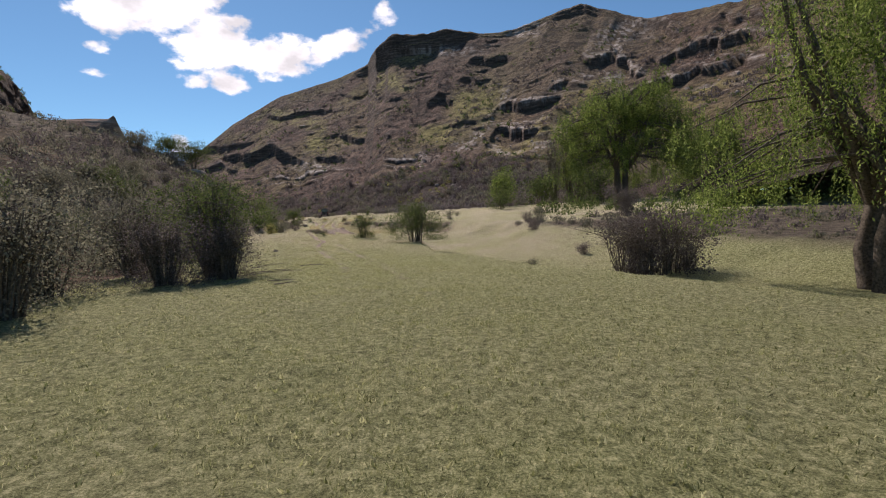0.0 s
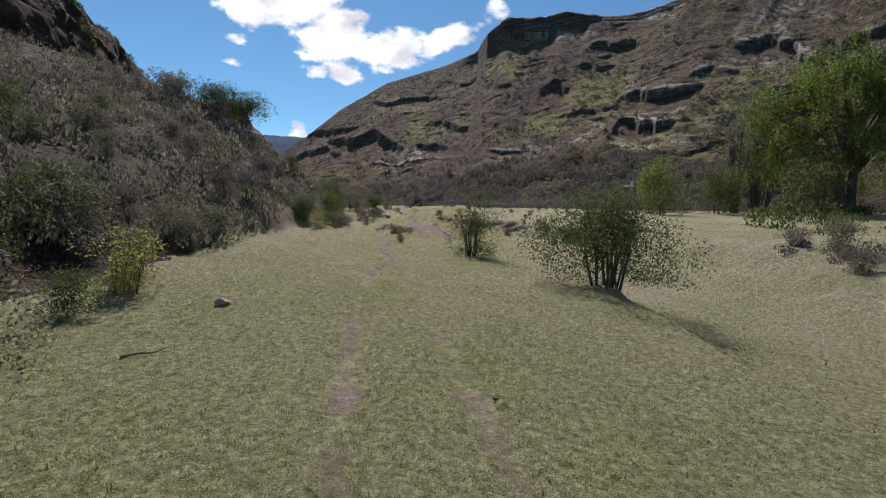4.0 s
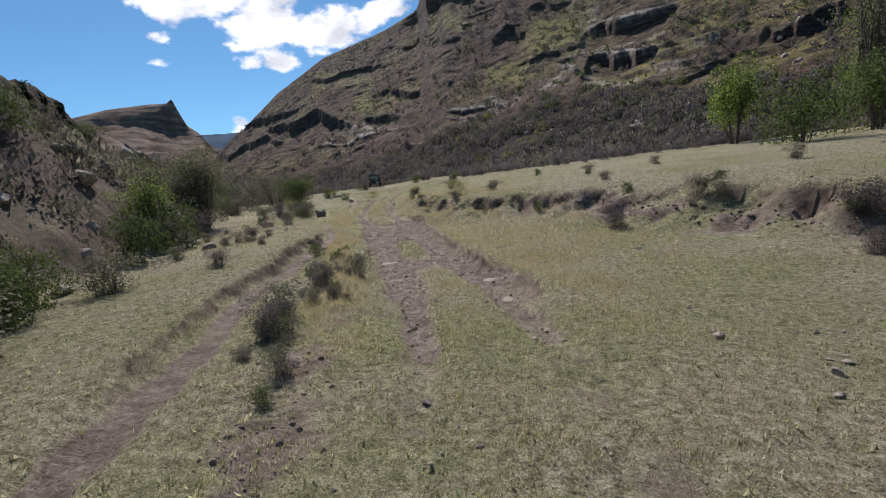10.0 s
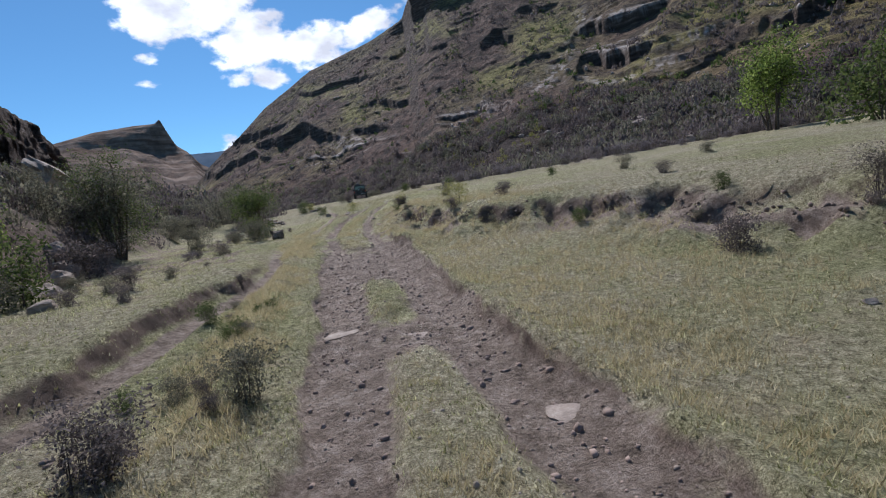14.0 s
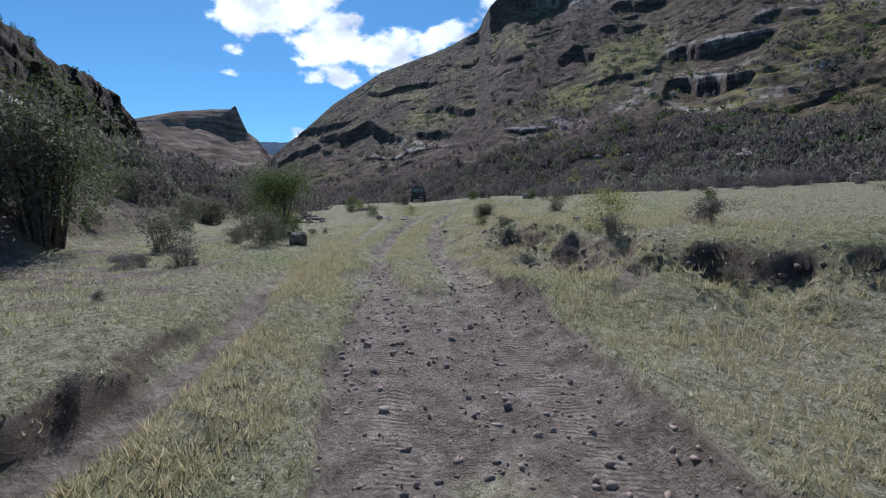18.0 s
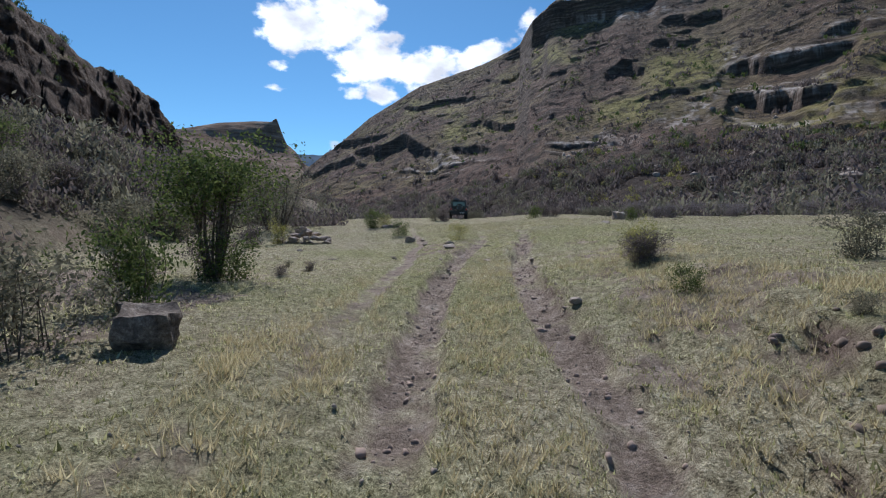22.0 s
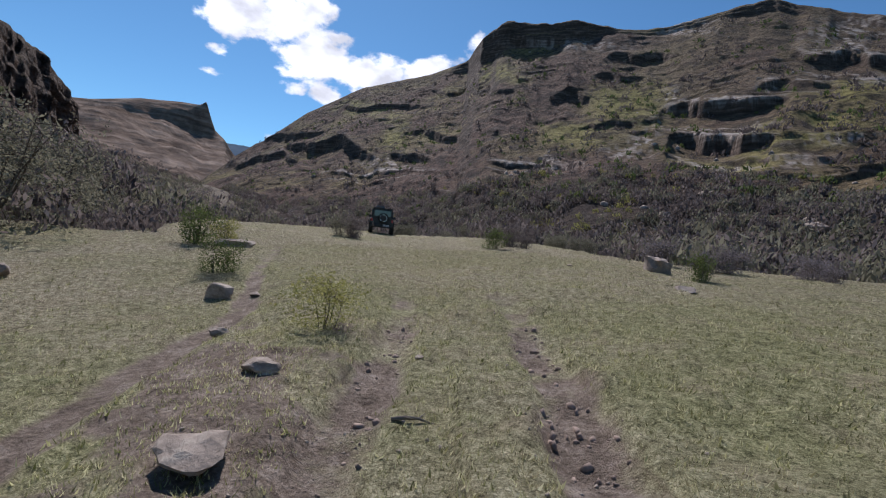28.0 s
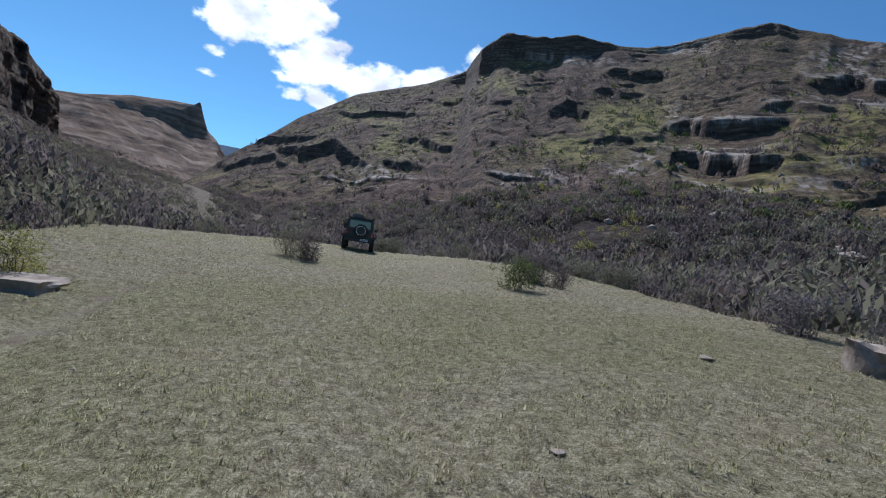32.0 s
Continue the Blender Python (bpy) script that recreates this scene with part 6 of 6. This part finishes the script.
def off_roader(x, y, z, rz):
    car = thing("off_road_vehicle", x, y, z, rz, "dusty black boxy off-road vehicle with rear spare wheel", "car")
    bm = bmesh.new()
    box(bm, -0.86, 0.86, -1.95, 1.9, 0.62, 1.12, 0.06)
    box(bm, -0.8, 0.8, 0.75, 1.95, 1.0, 1.2, 0.07)
    part("body", bm, PAINT, car)
    bm = bmesh.new()
    box(bm, -0.8, 0.8, -1.93, 0.75, 1.1, 1.86, 0.07)
    for v in bm.verts:
        if v.co.z > 1.5:
            v.co.x *= 0.93
            if v.co.y > 0:
                v.co.y -= 0.22
    part("cabin", bm, PAINT, car)
    bm = bmesh.new()
    box(bm, -0.74, 0.74, -1.9, 0.5, 1.86, 1.9, 0.015)
    part("roof", bm, PLASTIC, car, "black roof panel")
    for s in (-1, 1):
        for fy in (-1.3, 1.28):
            bm = bmesh.new()
            box(bm, s * 0.93 - 0.1, s * 0.93 + 0.1, fy - 0.55, fy + 0.55, 0.78, 0.88, 0.03)
            part("wheel_arch", bm, PLASTIC, car)
            w = part("wheel", disc(bmesh.new(), 0.2, -0.1, 0.1), CHROME, car)
            w.location = (s * 0.8, fy, 0.4)
            part("tyre", ring(bmesh.new(), 0.4, 0.26, 0.16), RUBBER, w)
        bm = bmesh.new()
        box(bm, s * 0.775 - 0.012, s * 0.775 + 0.012, -1.7, -0.75, 1.3, 1.72, 0.01)
        part("side_window", bm, GLASS, car)
        bm = bmesh.new()
        box(bm, s * 0.775 - 0.012, s * 0.775 + 0.012, -0.6, 0.3, 1.3, 1.72, 0.01)
        part("side_window", bm, GLASS, car)
        bm = bmesh.new()
        box(bm, s * 0.95 - 0.1, s * 0.95 + 0.1, 0.42, 0.5, 1.22, 1.42, 0.03)
        part("mirror", bm, PLASTIC, car)
        bm = bmesh.new()
        box(bm, s * 0.76 - 0.07, s * 0.76 + 0.07, -1.99, -1.93, 0.88, 1.08, 0.015)
        part("tail_lamp", bm, LAMP, car, "red tail lamp")
        bm = bmesh.new()
        box(bm, s * 0.7 - 0.015, s * 0.7 + 0.015, -1.8, 0.4, 1.9, 2.0, 0.01)
        part("roof_rail", bm, PLASTIC, car)
    bm = bmesh.new()
    box(bm, -0.6, 0.6, -1.965, -1.935, 1.3, 1.72, 0.012)
    part("rear_window", bm, GLASS, car)
    bm = bmesh.new()
    box(bm, -0.82, 0.82, -2.1, -1.9, 0.5, 0.68, 0.04)
    part("rear_bumper", bm, PLASTIC, car)
    bm = bmesh.new()
    box(bm, -0.82, 0.82, 1.9, 2.12, 0.5, 0.7, 0.04)
    part("front_bumper", bm, PLASTIC, car)
    spare = part("spare_wheel", disc(bmesh.new(), 0.26, -0.1, 0.13), PLASTIC, car, "spare wheel with a bright rim band")
    spare.matrix_basis = pose(0.08, -2.1, 1.16, 0, 0, -90)
    part("tyre", ring(bmesh.new(), 0.38, 0.25, 0.13), RUBBER, spare)
    part("rim", ring(bmesh.new(), 0.29, 0.27, 0.04), CHROME, spare)
    bm = bmesh.new()
    box(bm, 0.1, 0.55, -2.12, -2.1, 0.58, 0.69, 0.004)
    plate = part("number_plate", bm, WHITE, car, "white number plate")
    bm = bmesh.new()
    for k in range(4):
        box(bm, 0.14 + k * 0.1, 0.21 + k * 0.1, -2.126, -2.121, 0.61, 0.66)
    part("plate_bars", bm, PLASTIC, plate)
    bm = bmesh.new()
    box(bm, -0.55, 0.1, -1.2, -0.4, 1.9, 2.12, 0.06)
    part("roof_luggage", bm, CARGO, car, "grey bags strapped to the roof")
    return car


off_roader(-28.9, 120.6, gz(-28.9, 120.6) - 0.02, 14)

# ---------------------------------------------------------------- grass
def grass(n, seed, u_lo, u_hi, y_lo, y_hi, h_lo, h_hi, mat, name, label, wid, per=4, patchy=False):
    rng = np.random.default_rng(seed)
    u, y = rng.uniform(u_lo, u_hi, n), rng.uniform(y_lo, y_hi, n)
    x = u + track_x(y)
    bare = np.maximum(worn(u, y), footpath(u, y)) + 0.35 * fbm(x * 2, y * 2, 2, 90)
    thin = fbm(x * 0.9, y * 0.9, 4, 92)
    keep = (bare < rng.uniform(0.1, 0.5, n)) & (x > foot_x(y) - 2.5) & (thin > rng.uniform(-0.42, 0.0, n))
    if not patchy:
        keep &= (u_hi - u > rng.uniform(0, 3.0, n)) & (u - u_lo > rng.uniform(0, 3.0, n))
    if patchy:
        fade = 1 - np.abs((u - (u_lo + u_hi) / 2) / (u_hi - u_lo) * 2) ** 3
        keep &= fbm(x * 1.1, y * 1.1, 3, 91) + 0.35 * fade - 0.2 > rng.uniform(-0.12, 0.22, n)
        keep &= (y - y_lo > rng.uniform(0, 8, n)) & (y_hi - y > rng.uniform(0, 8, n))
    x, y = x[keep], y[keep]
    z = ground_z(x, y)
    m = len(x)
    x, y, z = (np.repeat(q, per) for q in (x, y, z))
    k = m * per
    x, y = x + rng.normal(size=k) * 0.025, y + rng.normal(size=k) * 0.025
    a, h = rng.uniform(0, 6.28, k), rng.uniform(h_lo, h_hi, k)
    lean = rng.uniform(0.2, 1.1, k) * h
    b = rng.uniform(0, 6.28, k)
    w = wid * rng.uniform(0.6, 1.4, k)
    p0 = np.stack([x - np.cos(a) * w, y - np.sin(a) * w, z - 0.01], -1)
    p1 = np.stack([x + np.cos(a) * w, y + np.sin(a) * w, z - 0.01], -1)
    p2 = np.stack([x + np.cos(b) * lean, y + np.sin(b) * lean, z + h], -1)
    v = np.stack([p0, p1, p2], 1).reshape(-1, 3)
    return tagged(new(name, mesh_of(name, v, np.arange(k * 3).reshape(-1, 3), mat)), label, "grass", kind="stuff")


grass(165000, 1, -6.5, 7.5, -2.5, 104, 0.015, 0.045, GRASS, "grass", "short grazed meadow grass, green and straw-coloured", 0.0055)
grass(110000, 8, -3.6, 3.6, -2.5, 100, 0.015, 0.06, GRASS, "grass", "short grazed meadow grass, green and straw-coloured", 0.004, patchy=True)
grass(60000, 2, -14, 18, -2.5, 125, 0.02, 0.06, GRASS, "grass", "short grazed meadow grass, green and straw-coloured", 0.012, per=3)
grass(15000, 3, -3.0, -1.4, 49, 82, 0.04, 0.16, STRAW, "dry_grass", "longer dry straw-coloured grass beside the wheel ruts", 0.005, per=5, patchy=True)
grass(15000, 4, 1.4, 4.2, 50, 84, 0.04, 0.15, STRAW, "dry_grass", "longer dry straw-coloured grass beside the wheel ruts", 0.005, per=5, patchy=True)
grass(6000, 5, -0.6, 0.6, 46, 86, 0.03, 0.13, STRAW, "dry_grass", "longer dry straw-coloured grass between the wheel ruts", 0.005, per=5, patchy=True)
grass(9000, 6, 3.0, 9.0, 54, 80, 0.05, 0.2, STRAW, "dry_grass", "tufts of longer dry grass on the broken bank", 0.006, per=6, patchy=True)
grass(7000, 7, -9.5, -4.0, 55, 86, 0.03, 0.12, GRASS, "dry_grass", "thin dry stubble on the stony shoulder", 0.006, per=5, patchy=True)
# loose stones and clods
rngp = np.random.default_rng(33)
n = 3200
u, y = rngp.normal(size=n) * 2.4, np.where(rngp.uniform(size=n) < 0.8, rngp.uniform(46, 88, n), rngp.uniform(15, 102, n))
u = np.where(rngp.uniform(size=n) < 0.5, u, np.where(rngp.uniform(size=n) < 0.5, 0.78, -0.78) + rngp.normal(size=n) * 0.3)
x = u + track_x(y)
z = ground_z(x, y)
s = 0.005 + 0.02 * rngp.uniform(size=n) ** 3
pv = (np.stack([x, y, z], -1)[:, None, :] + iv[None] * s[:, None, None] * (1 + 0.4 * rngp.normal(size=(n, len(iv), 1)).clip(-1.5, 1.5)) * rngp.uniform(0.6, 1.2, (n, 1, 3))).reshape(-1, 3)
pf = (np.arange(n)[:, None, None] * len(iv) + ifc[None]).reshape(-1, 3)
tagged(new("pebbles", mesh_of("pebbles", pv, pf, ROCK)), "loose pebbles and clods along the track", "gravel", kind="stuff")

# lumps of earth fallen from the bank
n = 1000
y = rngp.uniform(56, 76, n)
x = np.interp(y, BANK_Y, BANK_X) - 0.35 + rngp.normal(size=n) * 0.5
z = ground_z(x, y)
s = 0.012 + 0.07 * rngp.uniform(size=n) ** 3
pv = (np.stack([x, y, z], -1)[:, None, :] + iv[None] * s[:, None, None] * (1 + 0.3 * rngp.normal(size=(n, len(iv), 1)).clip(-1.5, 1.5)) * rngp.uniform(0.6, 1.1, (n, 1, 3))).reshape(-1, 3)
pf = (np.arange(n)[:, None, None] * len(iv) + ifc[None]).reshape(-1, 3)
tagged(new("earth_clods", mesh_of("earth_clods", pv, pf, CLOD)), "dark lumps of earth fallen from the broken bank", "soil", kind="stuff")

# torn turf beside the footpath
n = 420
y = rngp.uniform(42.5, 58, n)
x = -12.25 - 0.17 * (y - 44) - 0.35 * np.clip(y - 50, 0, 3) + rngp.normal(size=n) * 0.28
z = ground_z(x, y)
s = 0.008 + 0.034 * rngp.uniform(size=n) ** 2.5
pv = (np.stack([x, y, z], -1)[:, None, :] + iv[None] * s[:, None, None] * (1 + 0.3 * rngp.normal(size=(n, len(iv), 1)).clip(-1.5, 1.5)) * rngp.uniform(0.6, 1.1, (n, 1, 3))).reshape(-1, 3)
pf = (np.arange(n)[:, None, None] * len(iv) + ifc[None]).reshape(-1, 3)
tagged(new("earth_clods", mesh_of("earth_clods", pv, pf, CLOD)), "dark torn lumps of turf beside the footpath", "soil", kind="stuff")

# crumbs of dry soil on the bare track
n = 15000
u, y = rngp.uniform(-2.2, 2.6, n), rngp.uniform(48, 92, n)
keep = worn(u, y) > 0.45
u, y = u[keep], y[keep]
n = len(u)
x = u + track_x(y)
z = ground_z(x, y)
s = 0.006 + 0.045 * rngp.uniform(size=n) ** 4
pv = (np.stack([x, y, z], -1)[:, None, :] + iv[None] * s[:, None, None] * (1 + 0.35 * rngp.normal(size=(n, len(iv), 1)).clip(-1.5, 1.5)) * rngp.uniform(0.5, 1.2, (n, 1, 3))).reshape(-1, 3)
pf = (np.arange(n)[:, None, None] * len(iv) + ifc[None]).reshape(-1, 3)
tagged(new("soil_crumbs", mesh_of("soil_crumbs", pv, pf, SOIL)), "crumbs of dry pinkish soil on the bare track", "soil", kind="stuff")
